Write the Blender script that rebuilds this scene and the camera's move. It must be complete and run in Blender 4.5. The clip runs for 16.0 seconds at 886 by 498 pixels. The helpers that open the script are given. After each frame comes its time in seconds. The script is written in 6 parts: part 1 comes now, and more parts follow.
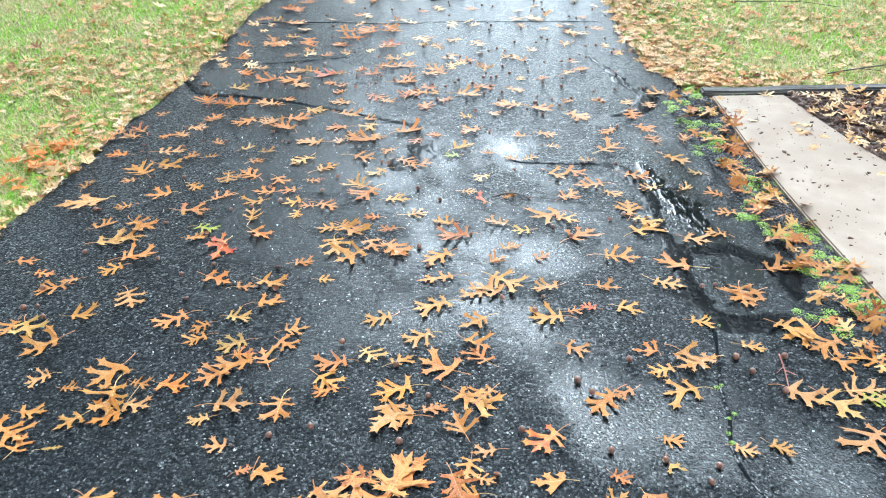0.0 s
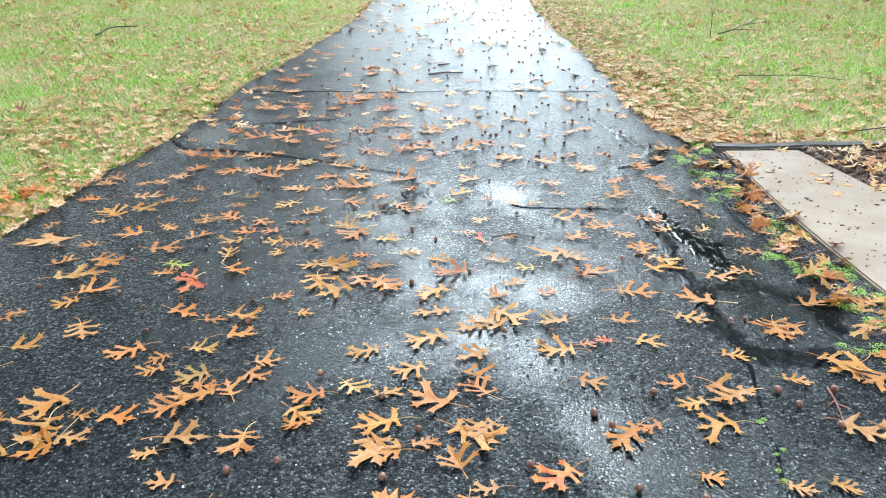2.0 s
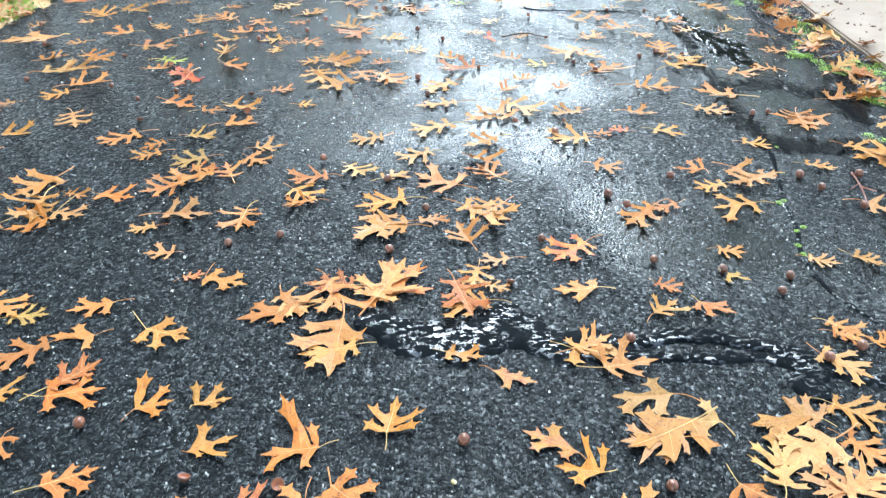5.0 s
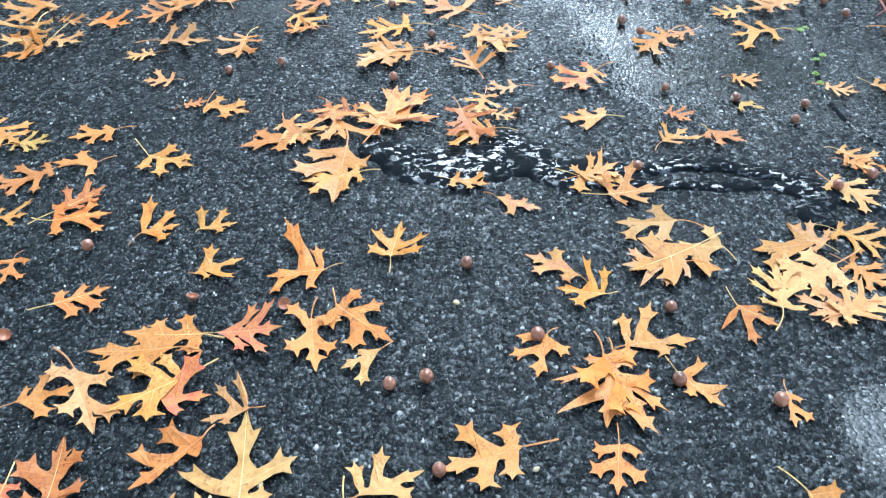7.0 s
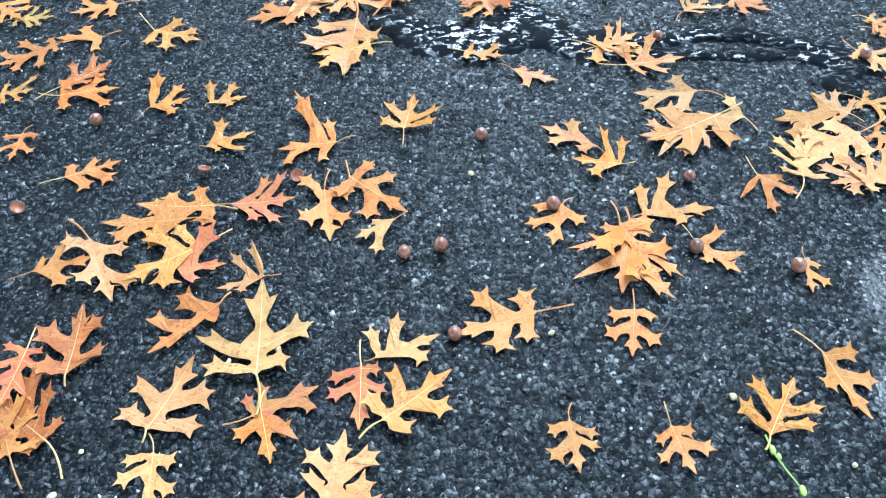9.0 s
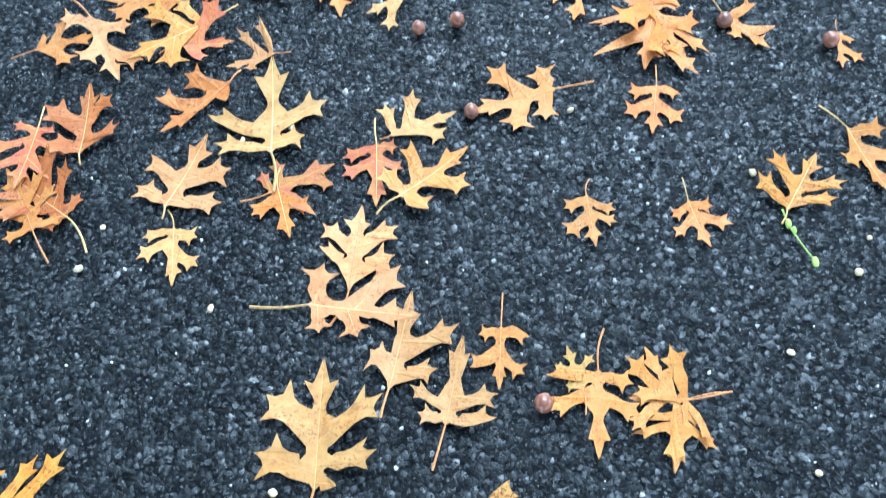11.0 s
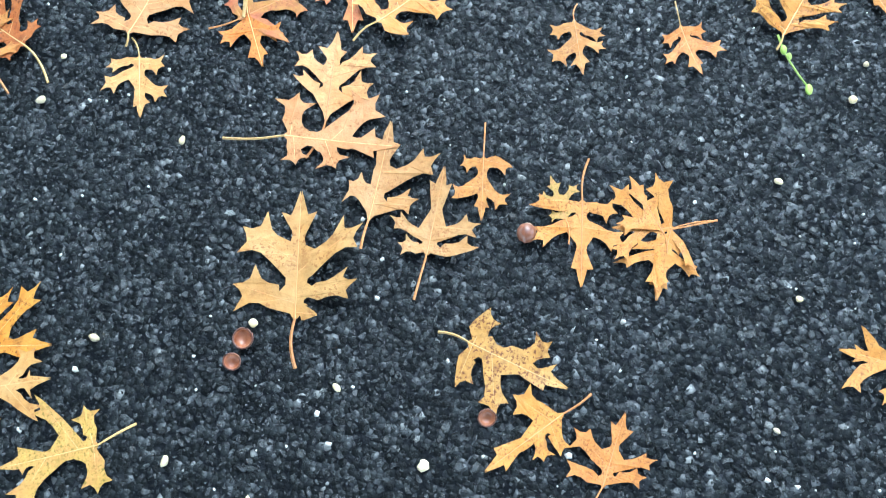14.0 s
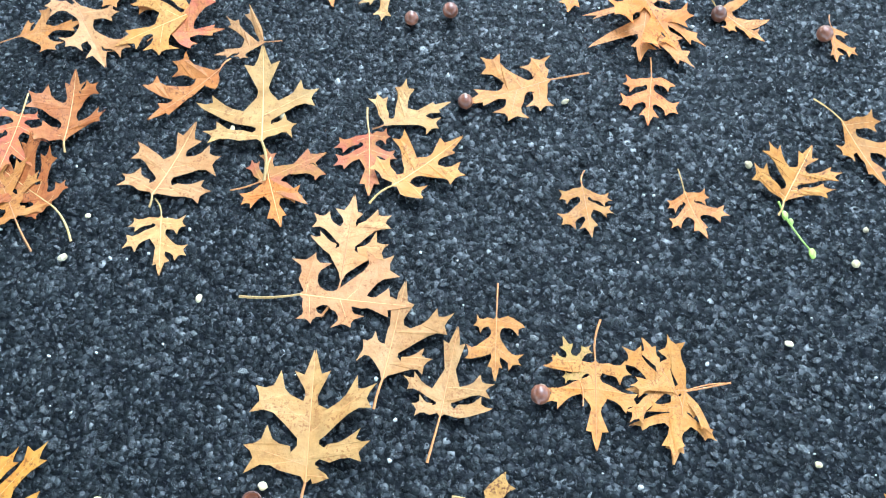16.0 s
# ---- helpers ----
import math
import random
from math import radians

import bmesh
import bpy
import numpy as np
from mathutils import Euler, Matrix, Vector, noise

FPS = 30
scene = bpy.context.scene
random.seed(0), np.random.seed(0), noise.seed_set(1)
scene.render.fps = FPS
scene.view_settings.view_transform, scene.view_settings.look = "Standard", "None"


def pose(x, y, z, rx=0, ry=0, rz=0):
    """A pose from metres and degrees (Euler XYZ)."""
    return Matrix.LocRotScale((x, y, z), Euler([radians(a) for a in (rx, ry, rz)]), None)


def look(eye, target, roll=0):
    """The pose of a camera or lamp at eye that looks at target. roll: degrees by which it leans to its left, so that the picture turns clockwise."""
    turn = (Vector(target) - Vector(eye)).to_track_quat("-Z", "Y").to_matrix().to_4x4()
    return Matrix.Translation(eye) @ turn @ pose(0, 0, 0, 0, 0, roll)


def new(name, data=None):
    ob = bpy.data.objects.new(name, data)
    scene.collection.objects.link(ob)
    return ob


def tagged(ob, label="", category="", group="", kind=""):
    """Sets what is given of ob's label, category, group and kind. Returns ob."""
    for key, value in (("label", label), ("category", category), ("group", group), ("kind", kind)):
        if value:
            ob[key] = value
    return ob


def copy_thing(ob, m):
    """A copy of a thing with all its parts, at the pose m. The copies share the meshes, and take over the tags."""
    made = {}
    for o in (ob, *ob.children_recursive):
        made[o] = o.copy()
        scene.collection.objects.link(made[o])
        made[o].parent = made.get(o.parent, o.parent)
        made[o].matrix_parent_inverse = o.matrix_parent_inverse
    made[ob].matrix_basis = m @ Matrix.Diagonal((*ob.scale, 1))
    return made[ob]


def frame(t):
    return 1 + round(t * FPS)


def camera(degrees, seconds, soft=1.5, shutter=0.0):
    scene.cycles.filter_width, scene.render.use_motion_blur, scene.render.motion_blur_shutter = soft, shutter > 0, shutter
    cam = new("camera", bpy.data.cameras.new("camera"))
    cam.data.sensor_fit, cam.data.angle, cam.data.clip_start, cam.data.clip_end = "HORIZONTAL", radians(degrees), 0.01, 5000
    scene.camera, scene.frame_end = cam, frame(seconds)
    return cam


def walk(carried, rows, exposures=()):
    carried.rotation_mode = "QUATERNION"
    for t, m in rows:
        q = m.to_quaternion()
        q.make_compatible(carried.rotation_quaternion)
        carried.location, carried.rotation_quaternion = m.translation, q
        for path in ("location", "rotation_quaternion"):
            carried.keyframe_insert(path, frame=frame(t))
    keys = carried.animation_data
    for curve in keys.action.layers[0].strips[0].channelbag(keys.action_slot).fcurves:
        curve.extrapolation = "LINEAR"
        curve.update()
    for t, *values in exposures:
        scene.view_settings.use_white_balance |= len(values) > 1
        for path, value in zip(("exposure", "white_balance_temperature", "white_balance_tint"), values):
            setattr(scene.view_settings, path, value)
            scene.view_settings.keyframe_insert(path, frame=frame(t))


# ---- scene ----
cam = camera(55.9, 16.0, soft=1.0, shutter=0.3)
PATH = [
    (0, (0.023, 0.145, 1.537), (0.015, 1.848, 0.489), -0.9),
    (0.5, (0.028, 0.193, 1.391), (0.023, 1.946, 0.429), -0.9),
    (1, (0.043, 0.236, 1.302), (0.031, 2.033, 0.424), -1.1),
    (1.5, (0.029, 0.265, 1.219), (0.02, 2.085, 0.389), -0.7),
    (2, (0.03, 0.273, 1.15), (0.028, 2.108, 0.355), -0.5),
    (2.5, (0.019, 0.271, 1.092), (0.004, 2.113, 0.313), -0.5),
    (3, (0.011, 0.265, 1.053), (-0.015, 2.101, 0.26), -0.5),
    (3.5, (0.012, 0.264, 1.016), (-0.006, 2.089, 0.198), -0.1),
    (4, (0.013, 0.266, 0.995), (0.0, 2.07, 0.132), -0.0),
    (4.5, (0.016, 0.265, 0.96), (0.008, 2.011, -0.016), -0.1),
    (4.7, (0.03, 0.258, 0.947), (0.006, 1.975, -0.078), -1.0),
    (5, (0.017, 0.264, 0.94), (0.005, 1.941, -0.149), -0.4),
    (5.2, (0.021, 0.261, 0.932), (0.008, 1.919, -0.187), -0.5),
    (7.3, (0.028, 0.249, 0.892), (-0.012, 1.675, -0.51), -0.9),
    (7.5, (0.018, 0.243, 0.882), (-0.015, 1.654, -0.535), -0.6),
    (8, (0.016, 0.236, 0.872), (-0.024, 1.596, -0.594), -1.0),
    (8.2, (0.02, 0.232, 0.865), (-0.029, 1.576, -0.615), -1.5),
    (10.3, (0.024, 0.221, 0.855), (-0.058, 1.338, -0.802), -3.3),
    (10.5, (0.022, 0.215, 0.85), (-0.067, 1.285, -0.837), -3.9),
    (11, (0.013, 0.202, 0.827), (-0.07, 1.112, -0.952), -4.3),
    (11.5, (0.009, 0.194, 0.818), (-0.068, 1.002, -1.01), -4.7),
    (12, (0.017, 0.185, 0.805), (-0.056, 0.911, -1.057), -5.1),
    (12.5, (0.02, 0.175, 0.796), (-0.055, 0.817, -1.097), -5.9),
    (13, (0.016, 0.171, 0.79), (-0.046, 0.749, -1.123), -5.4),
    (13.5, (0.016, 0.174, 0.789), (-0.036, 0.741, -1.128), -4.7),
    (14, (0.016, 0.177, 0.789), (-0.028, 0.795, -1.112), -3.5),
    (14.5, (0.018, 0.185, 0.788), (-0.024, 0.865, -1.093), -3.0),
    (15, (0.007, 0.188, 0.786), (-0.031, 0.951, -1.062), -2.1),
    (15.5, (0.004, 0.192, 0.797), (-0.037, 1.047, -1.01), -1.8),
    (16, (-0.002, 0.188, 0.803), (-0.039, 1.124, -0.965), -1.4),
]
walk(cam, [(t, look(eye, target, roll)) for t, eye, target, roll in PATH], [(0.0, 2.42, 5400, 0), (1.5, 2.26, 5520, 0), (2.5, 2.18, 5560, 0), (5.0, 2.44, 5400, 0), (8.0, 2.46, 4990, 0), (11.0, 2.53, 4800, 0), (13.0, 2.49, 4940, 0), (14.5, 2.46, 5150, 0), (16.0, 2.47, 4950, 0)])

# ---- light ----
SUN_EL, SUN_AZ = radians(43), radians(9)
world = bpy.data.worlds.new("sky")
scene.world = world
world.use_nodes = True
wn = world.node_tree
sky = wn.nodes.new("ShaderNodeTexSky")
sky.sky_type, sky.sun_disc = "NISHITA", False
sky.sun_elevation, sky.sun_rotation = SUN_EL, SUN_AZ
sky.air_density, sky.dust_density, sky.ozone_density = 1.0, 1.2, 1.0
wn.nodes["Background"].inputs["Strength"].default_value = 0.15
veil = wn.nodes.new("ShaderNodeHueSaturation")  # cloud cover pales the blue
veil.inputs["Saturation"].default_value = 0.38
wn.links.new(sky.outputs[0], veil.inputs["Color"])
wn.links.new(veil.outputs[0], wn.nodes["Background"].inputs["Color"])
sun = new("sun", bpy.data.lights.new("sun", "SUN"))
sun.data.energy, sun.data.angle, sun.data.color = 1.55, radians(46), (1.0, 0.99, 0.97)
sun.matrix_world = look((0, 0, 0), (-math.sin(SUN_AZ) * math.cos(SUN_EL), -math.cos(SUN_AZ) * math.cos(SUN_EL), -math.sin(SUN_EL)))


# ---- materials ----
class Mat:
    """A small builder of node materials."""

    def __init__(self, name, rough=0.5, spec=0.5, **inputs):
        self.m = bpy.data.materials.new(name)
        self.m.use_nodes = True
        self.t = self.m.node_tree
        self.b = self.t.nodes["Principled BSDF"]
        self.set("Roughness", rough)
        self.set("Specular IOR Level", spec)
        for k, v in inputs.items():
            self.set(k.replace("_", " "), v)

    def set(self, key, v, node=None):
        s = (node or self.b).inputs[key]
        if isinstance(v, bpy.types.NodeSocket):
            self.t.links.new(v, s)
        elif isinstance(v, (tuple, list)) and len(v) == 3 and s.type == "RGBA":
            s.default_value = (*v, 1)
        else:
            s.default_value = v

    def n(self, kind, out=0, props=(), **inputs):
        node = self.t.nodes.new("ShaderNode" + kind)
        for k, v in props:
            setattr(node, k, v)
        for k, v in inputs.items():
            self.set(int(k[1:]) if k[0] == "i" and k[1:].isdigit() else k.replace("_", " "), v, node)
        return node.outputs[out]

    def obj(self):
        return self.n("TexCoord", "Object")

    def pos(self):
        return self.n("NewGeometry", "Position")

    def rnd(self):
        return self.n("ObjectInfo", "Random")

    def isle(self):
        return self.n("NewGeometry", "Random Per Island")

    def noise(self, vec, scale, detail=3, rough=0.55, out=0, w=None, dist=0.0):
        k = dict(Vector=vec, Scale=scale, Detail=detail, Roughness=rough, Distortion=dist)
        if w is not None:
            return self.n("TexNoise", out, (("noise_dimensions", "4D"),), W=w, **k)
        return self.n("TexNoise", out, **k)

    def cells(self, vec, scale, out=0, feature="F1", **k):
        return self.n("TexVoronoi", out, (("feature", feature),), Vector=vec, Scale=scale, **k)

    def ramp(self, fac, *stops):
        node = self.t.nodes.new("ShaderNodeValToRGB")
        self.t.links.new(fac, node.inputs[0])
        e = node.color_ramp.elements
        while len(e) < len(stops):
            e.new(0.5)
        for el, (p, c) in zip(e, stops):
            el.position = p
            el.color = (c, c, c, 1) if isinstance(c, (int, float)) else (*c, 1)
        return node.outputs[0]

    def mix(self, fac, a, b, mode="MIX"):
        node = self.t.nodes.new("ShaderNodeMix")
        node.data_type, node.blend_type = "RGBA", mode
        for i, v in ((0, fac), (6, a), (7, b)):
            s = node.inputs[i]
            if isinstance(v, bpy.types.NodeSocket):
                self.t.links.new(v, s)
            elif isinstance(v, (tuple, list)):
                s.default_value = (*v, 1)
            else:
                s.default_value = v
        return node.outputs[2]

    def math(self, op, a, b=0.0, c=0.0):
        return self.n("Math", 0, (("operation", op),), i0=a, i1=b, i2=c)

    def bump(self, height, strength=0.5, distance=0.01, normal=None):
        k = dict(Strength=strength, Distance=distance, Height=height)
        if normal is not None:
            k["Normal"] = normal
        return self.n("Bump", 0, **k)

    def hsv(self, col, h=0.5, s=1.0, v=1.0):
        return self.n("HueSaturation", 0, Color=col, Hue=h, Saturation=s, Value=v)


PUDDLES = [  # x, y, half width, half length, depth of water
    (-0.55, 3.0, 0.45, 1.3, 0.10), (-0.75, 4.3, 0.42, 0.6, 0.5), (-1.18, 4.45, 0.16, 0.22, 0.5),
    (0.64, 1.72, 0.18, 0.22, 0.55), (0.40, 1.76, 0.09, 0.20, 0.5), (0.93, 1.60, 0.18, 0.20, 0.7), (0.53, 0.72, 0.055, 0.05, 1.3), (0.57, 0.87, 0.06, 0.08, 1.3), (0.30, 1.30, 0.10, 0.05, 0.5), (0.64, 1.13, 0.14, 0.13, 0.5),
    (0.25, 2.9, 0.2, 1.0, 0.08), (1.0, 2.62, 0.17, 0.55, 0.6), (0.95, 3.25, 0.14, 0.35, 0.4),
    (0.30, 2.0, 0.12, 0.3, 0.2),
]


def water_depth(x, y):
    """How deep rain water stands at a place: about 0 on the chips, 1 in a puddle."""
    d = 0.22 * noise.fractal(Vector((x * 3, y * 3, 0.7)), 0.6, 2.0, 5) + 0.40 * min(1.0, max(0.0, (y - 1.3) / 1.0), max(-0.8, (5.0 - y) / 1.4)) * math.exp(-((x + 0.05) / 1.05) ** 4)
    for px, py, rx, ry, k in PUDDLES:
        d += k * math.exp(-((x - px) / rx) ** 2 - ((y - py) / ry) ** 2)
    return d


def water_film(m, p):
    wet = m.n("Attribute", "Fac", (("attribute_name", "water"),))
    return m.ramp(m.math("MULTIPLY_ADD", m.noise(p, 30.0, 4, 0.6), 0.12, wet), (0.42, 0.0), (0.80, 1.0))


def asphalt_material(name, stones=False):
    """Wet blacktop: dark coated chips, a few pale ones, and a water film that fills the low parts."""
    m = Mat(name)
    p = m.pos()
    film = 0.0 if stones else water_film(m, p)
    tones = ((0.0, (0.0075, 0.0086, 0.0084)), (0.5, (0.0135, 0.0154, 0.015)), (0.85, (0.029, 0.033, 0.032)), (0.985, (0.066, 0.071, 0.068)), (1.0, (0.28, 0.28, 0.25)))
    if stones:
        chip = m.ramp(m.isle(), *tones)
        grain = m.noise(p, 520, 4, 0.65)
        col = m.mix(0.6, chip, m.ramp(grain, (0.3, 0.5), (0.7, 1.4)), "MULTIPLY")
        nrm = m.bump(grain, 1.0, 0.0036)
    else:
        r1 = m.n("SeparateColor", 0, Color=m.cells(p, 160, "Color"))
        chip = m.ramp(r1, *tones)
        d = m.cells(p, 160, "Distance", Randomness=1.0)
        dome = m.ramp(d, (0.0, 1.0), (0.75, 0.0))
        tip = m.math("MULTIPLY", r1, 0.9)
        fine = m.noise(p, 520, 3)
        h = m.math("ADD", m.math("MULTIPLY_ADD", fine, 0.5, dome), tip)
        h = m.math("MULTIPLY_ADD", m.noise(p, 60, 3), 1.2, h)
        col = m.mix(m.ramp(d, (0.35, 0.0), (0.75, 0.8)), chip, (0.006, 0.007, 0.009))
        deep = m.ramp(m.n("Attribute", "Fac", (("attribute_name", "water"),)), (0.95, 0.0), (1.3, 1.0))
        strength = m.math("MULTIPLY_ADD", deep, -0.15, m.math("MULTIPLY_ADD", film, -0.5, 1.0))
        nrm = m.bump(h, strength, 0.0012)
        gloss = m.ramp(r1, (0.0, 0.02), (0.55, 0.06), (0.85, 0.22), (1.0, 0.55))
    big = m.noise(p, 0.9, 5, 0.6)
    col = m.mix(1.0, col, m.ramp(big, (0.3, 0.75), (0.7, 1.25)), "MULTIPLY")
    if stones:
        m.set("Base Color", col)
        sheen = m.math("FRACT", m.math("MULTIPLY", m.isle(), 17.3))
        m.set("Roughness", m.ramp(sheen, (0.0, 0.03), (0.50, 0.09), (0.70, 0.30), (1.0, 0.5)))
    else:
        ripple = m.bump(m.noise(p, 95, 4, 0.6, dist=0.4), m.math("MULTIPLY_ADD", deep, -0.15, m.math("MULTIPLY", film, 0.4)), 0.004)
        m.set("Base Color", m.mix(film, col, m.mix(0.5, col, (0.010, 0.013, 0.010))))
        m.set("Roughness", m.math("MULTIPLY_ADD", film, -0.14, 0.28))
    m.set("Specular IOR Level", m.ramp(sheen, (0.0, 1.0), (0.50, 0.75), (0.70, 0.22), (1.0, 0.14)) if stones else m.math("MULTIPLY_ADD", film, 0.14, gloss))
    m.set("Normal", nrm)
    m.set("Coat Weight", 0.05 if stones else m.math("MULTIPLY_ADD", film, 0.32, 0.05))
    m.set("Coat Roughness", 0.07)
    m.set("Coat IOR", 1.33)
    if not stones:
        m.set("Coat Normal", m.n("Mix", 1, (("data_type", "VECTOR"),), i0=film, i4=nrm, i5=ripple))
    return m.m


asphalt = asphalt_material("wet_asphalt")
chips = asphalt_material("wet_asphalt_chips", True)


def plain(name, col, col2, scale=40.0, rough=0.6, bump=0.3, dist=0.004, spec=0.5, per="rnd", coat=0.0):
    m = Mat(name, rough, spec)
    p = m.obj()
    w = m.rnd() if per == "rnd" else m.isle()
    f = m.noise(p, scale, 5, 0.6, w=m.math("MULTIPLY", w, 30.0))
    c = m.mix(m.ramp(f, (0.3, 0.0), (0.7, 1.0)), col, col2)
    c = m.hsv(c, 0.5, 1.0, m.math("MULTIPLY_ADD", w, 0.5, 0.75))
    m.set("Base Color", c)
    m.set("Normal", m.bump(m.noise(p, scale * 4, 4), bump, dist))
    m.set("Coat Weight", coat)
    m.set("Coat Roughness", 0.12)
    return m.m


def leaf_material(name, a, b, spot, spots=0.5, spread=0.42):
    """A wet fallen leaf: two hues, brown flecks, a finely wrinkled glossy skin."""
    m = Mat(name, 0.48, 0.16)
    p, r = m.obj(), m.rnd()
    w = m.math("MULTIPLY", r, 57.0)
    f = m.noise(p, 4, 5, 0.6, w=w)
    c = m.mix(m.ramp(f, (0.38, 0.0), (0.62, 1.0)), a, b)
    c = m.hsv(c, 0.5, 1.0, m.ramp(m.noise(p, 14, 4, 0.6, w=w), (0.3, 0.82), (0.7, 1.15)))
    c = m.hsv(c, m.math("MULTIPLY_ADD", r, 0.022, 0.484), 1.0, m.math("MULTIPLY_ADD", m.math("FRACT", m.math("MULTIPLY", r, 7.13)), 0.32, 0.73))
    fleck = m.ramp(m.noise(p, 34, 3, 0.6, w=w), (0.54, 0.0), (0.60, 1.0))
    zone = m.ramp(m.noise(p, 4, 2, 0.5, w=m.math("ADD", w, 9.0)), (spread, 0.0), (spread + 0.14, 1.0))
    c = m.mix(m.math("MULTIPLY", m.math("MULTIPLY", fleck, zone), spots), c, spot)
    decay = m.ramp(m.noise(p, 7, 5, 0.7, w=m.math("ADD", w, 23.0)), (0.54, 0.0), (0.66, 0.65))
    c = m.mix(m.math("MULTIPLY", decay, spots), c, spot)
    m.set("Base Color", c)
    m.set("Normal", m.bump(m.noise(p, 30, 4, 0.6, w=w), 0.3, 0.002))
    m.set("Coat Weight", 0.05)
    m.set("Coat Roughness", 0.2)
    return m.m


LEAF = {
    "tan": leaf_material("leaf_tan", (0.59, 0.30, 0.085), (0.64, 0.365, 0.125), (0.26, 0.10, 0.03), 0.75),
    "spotted": leaf_material("leaf_spotted", (0.50, 0.25, 0.05), (0.58, 0.33, 0.09), (0.16, 0.06, 0.02), 1.0, 0.30),
    "gold": leaf_material("leaf_gold", (0.57, 0.235, 0.04), (0.61, 0.295, 0.072), (0.22, 0.075, 0.02), 0.75),
    "orange": leaf_material("leaf_orange", (0.58, 0.20, 0.022), (0.63, 0.28, 0.05), (0.14, 0.045, 0.012), 0.8),
    "rust": leaf_material("leaf_rust", (0.46, 0.17, 0.03), (0.57, 0.25, 0.055), (0.10, 0.03, 0.01), 0.8),
    "red": leaf_material("leaf_red", (0.60, 0.10, 0.03), (0.66, 0.27, 0.05), (0.16, 0.02, 0.015), 0.5),
    "pink": leaf_material("leaf_pink", (0.56, 0.27, 0.055), (0.56, 0.18, 0.07), (0.22, 0.055, 0.03), 0.6),
    "yellow": leaf_material("leaf_yellow", (0.52, 0.34, 0.07), (0.54, 0.30, 0.08), (0.20, 0.15, 0.03), 0.9, 0.34),
    "green": leaf_material("leaf_green", (0.30, 0.42, 0.06), (0.50, 0.46, 0.07), (0.12, 0.10, 0.02), 0.5),
}
stem_mat = plain("leaf_stem", (0.66, 0.30, 0.09), (0.58, 0.22, 0.07), 60, 0.45, 0.1)
stem_pale = plain("leaf_stem_pale", (0.74, 0.50, 0.18), (0.66, 0.38, 0.12), 60, 0.45, 0.1)


# ---- mesh helpers ----
def mesh_object(name, verts, faces, material, parent=None, label="", smooth=False, matrix=None):
    me = bpy.data.meshes.new(name)
    me.from_pydata([tuple(v) for v in verts], [], [tuple(f) for f in faces])
    me.materials.append(material)
    if smooth:
        me.polygons.foreach_set("use_smooth", [True] * len(me.polygons))
    ob = new(name, me)
    if parent is not None:
        ob.parent = parent
    if matrix is not None:
        ob.matrix_basis = matrix
    if label:
        ob["label"] = label
    return ob


def big_mesh(name, verts, tris, material, smooth=False):
    """A triangle mesh from numpy arrays."""
    me = bpy.data.meshes.new(name)
    nv, nf = len(verts), len(tris)
    me.vertices.add(nv)
    me.vertices.foreach_set("co", np.asarray(verts, np.float32).ravel())
    me.loops.add(nf * 3)
    me.loops.foreach_set("vertex_index", np.asarray(tris, np.int32).ravel())
    me.polygons.add(nf)
    me.polygons.foreach_set("loop_start", np.arange(0, nf * 3, 3, dtype=np.int32))
    if smooth:
        me.polygons.foreach_set("use_smooth", np.ones(nf, bool))
    me.update(calc_edges=True)
    me.materials.append(material)
    return new(name, me)


def part(name, bm, material, parent, label=""):
    me = bpy.data.meshes.new(name)
    bm.to_mesh(me)
    bm.free()
    me.materials.append(material)
    ob = new(name, me)
    ob.parent = parent
    if label:
        ob["label"] = label
    return ob


def lerp_line(pts, n):
    """n points along a polyline, smoothed as a Catmull-Rom curve."""
    pts = np.array(pts, float)
    p = np.vstack([2 * pts[0] - pts[1], pts, 2 * pts[-1] - pts[-2]])
    out = []
    segs = len(pts) - 1
    for k in range(n):
        u = k / (n - 1) * segs
        i = min(int(u), segs - 1)
        f = u - i
        a, b, c, d = p[i], p[i + 1], p[i + 2], p[i + 3]
        out.append(0.5 * (2 * b + (c - a) * f + (2 * a - 5 * b + 4 * c - d) * f * f + (3 * b - a - 3 * c + d) * f ** 3))
    return np.array(out)


def inside(poly, x, y):
    """Whether points lie in a polygon."""
    poly = np.asarray(poly)
    r = np.zeros(len(x), bool)
    j = len(poly) - 1
    for i in range(len(poly)):
        (xi, yi), (xj, yj) = poly[i], poly[j]
        c = ((yi > y) != (yj > y)) & (x < (xj - xi) * (y - yi) / (yj - yi + 1e-12) + xi)
        r ^= c
        j = i
    return r


# ---- plan: outlines on the ground ----
LEFT_EDGE = [(-1.95, -3.0), (-1.85, 0.5), (-1.74, 2.0), (-1.63, 2.83), (-1.54, 3.32), (-1.49, 3.67), (-1.395, 4.16), (-1.34, 4.4), (-1.28, 5.0), (-1.24, 5.6), (-1.12, 6.34), (-0.99, 7.17), (-0.89, 7.9), (-0.78, 9.0), (-0.74, 10.0), (-0.72, 12.0), (-0.7, 30.0)]
RIGHT_EDGE = [(1.42, -3.0), (1.40, 0.5), (1.36, 1.6), (1.31, 2.21), (1.235, 2.44), (1.185, 2.73), (1.15, 3.09), (1.125, 3.52), (1.12, 3.95), (1.20, 4.12), (1.21, 4.30), (1.115, 4.55), (1.105, 4.91), (1.12, 5.5), (1.095, 6.45), (1.02, 7.8), (0.985, 9.8), (0.98, 12.0), (0.98, 30.0)]


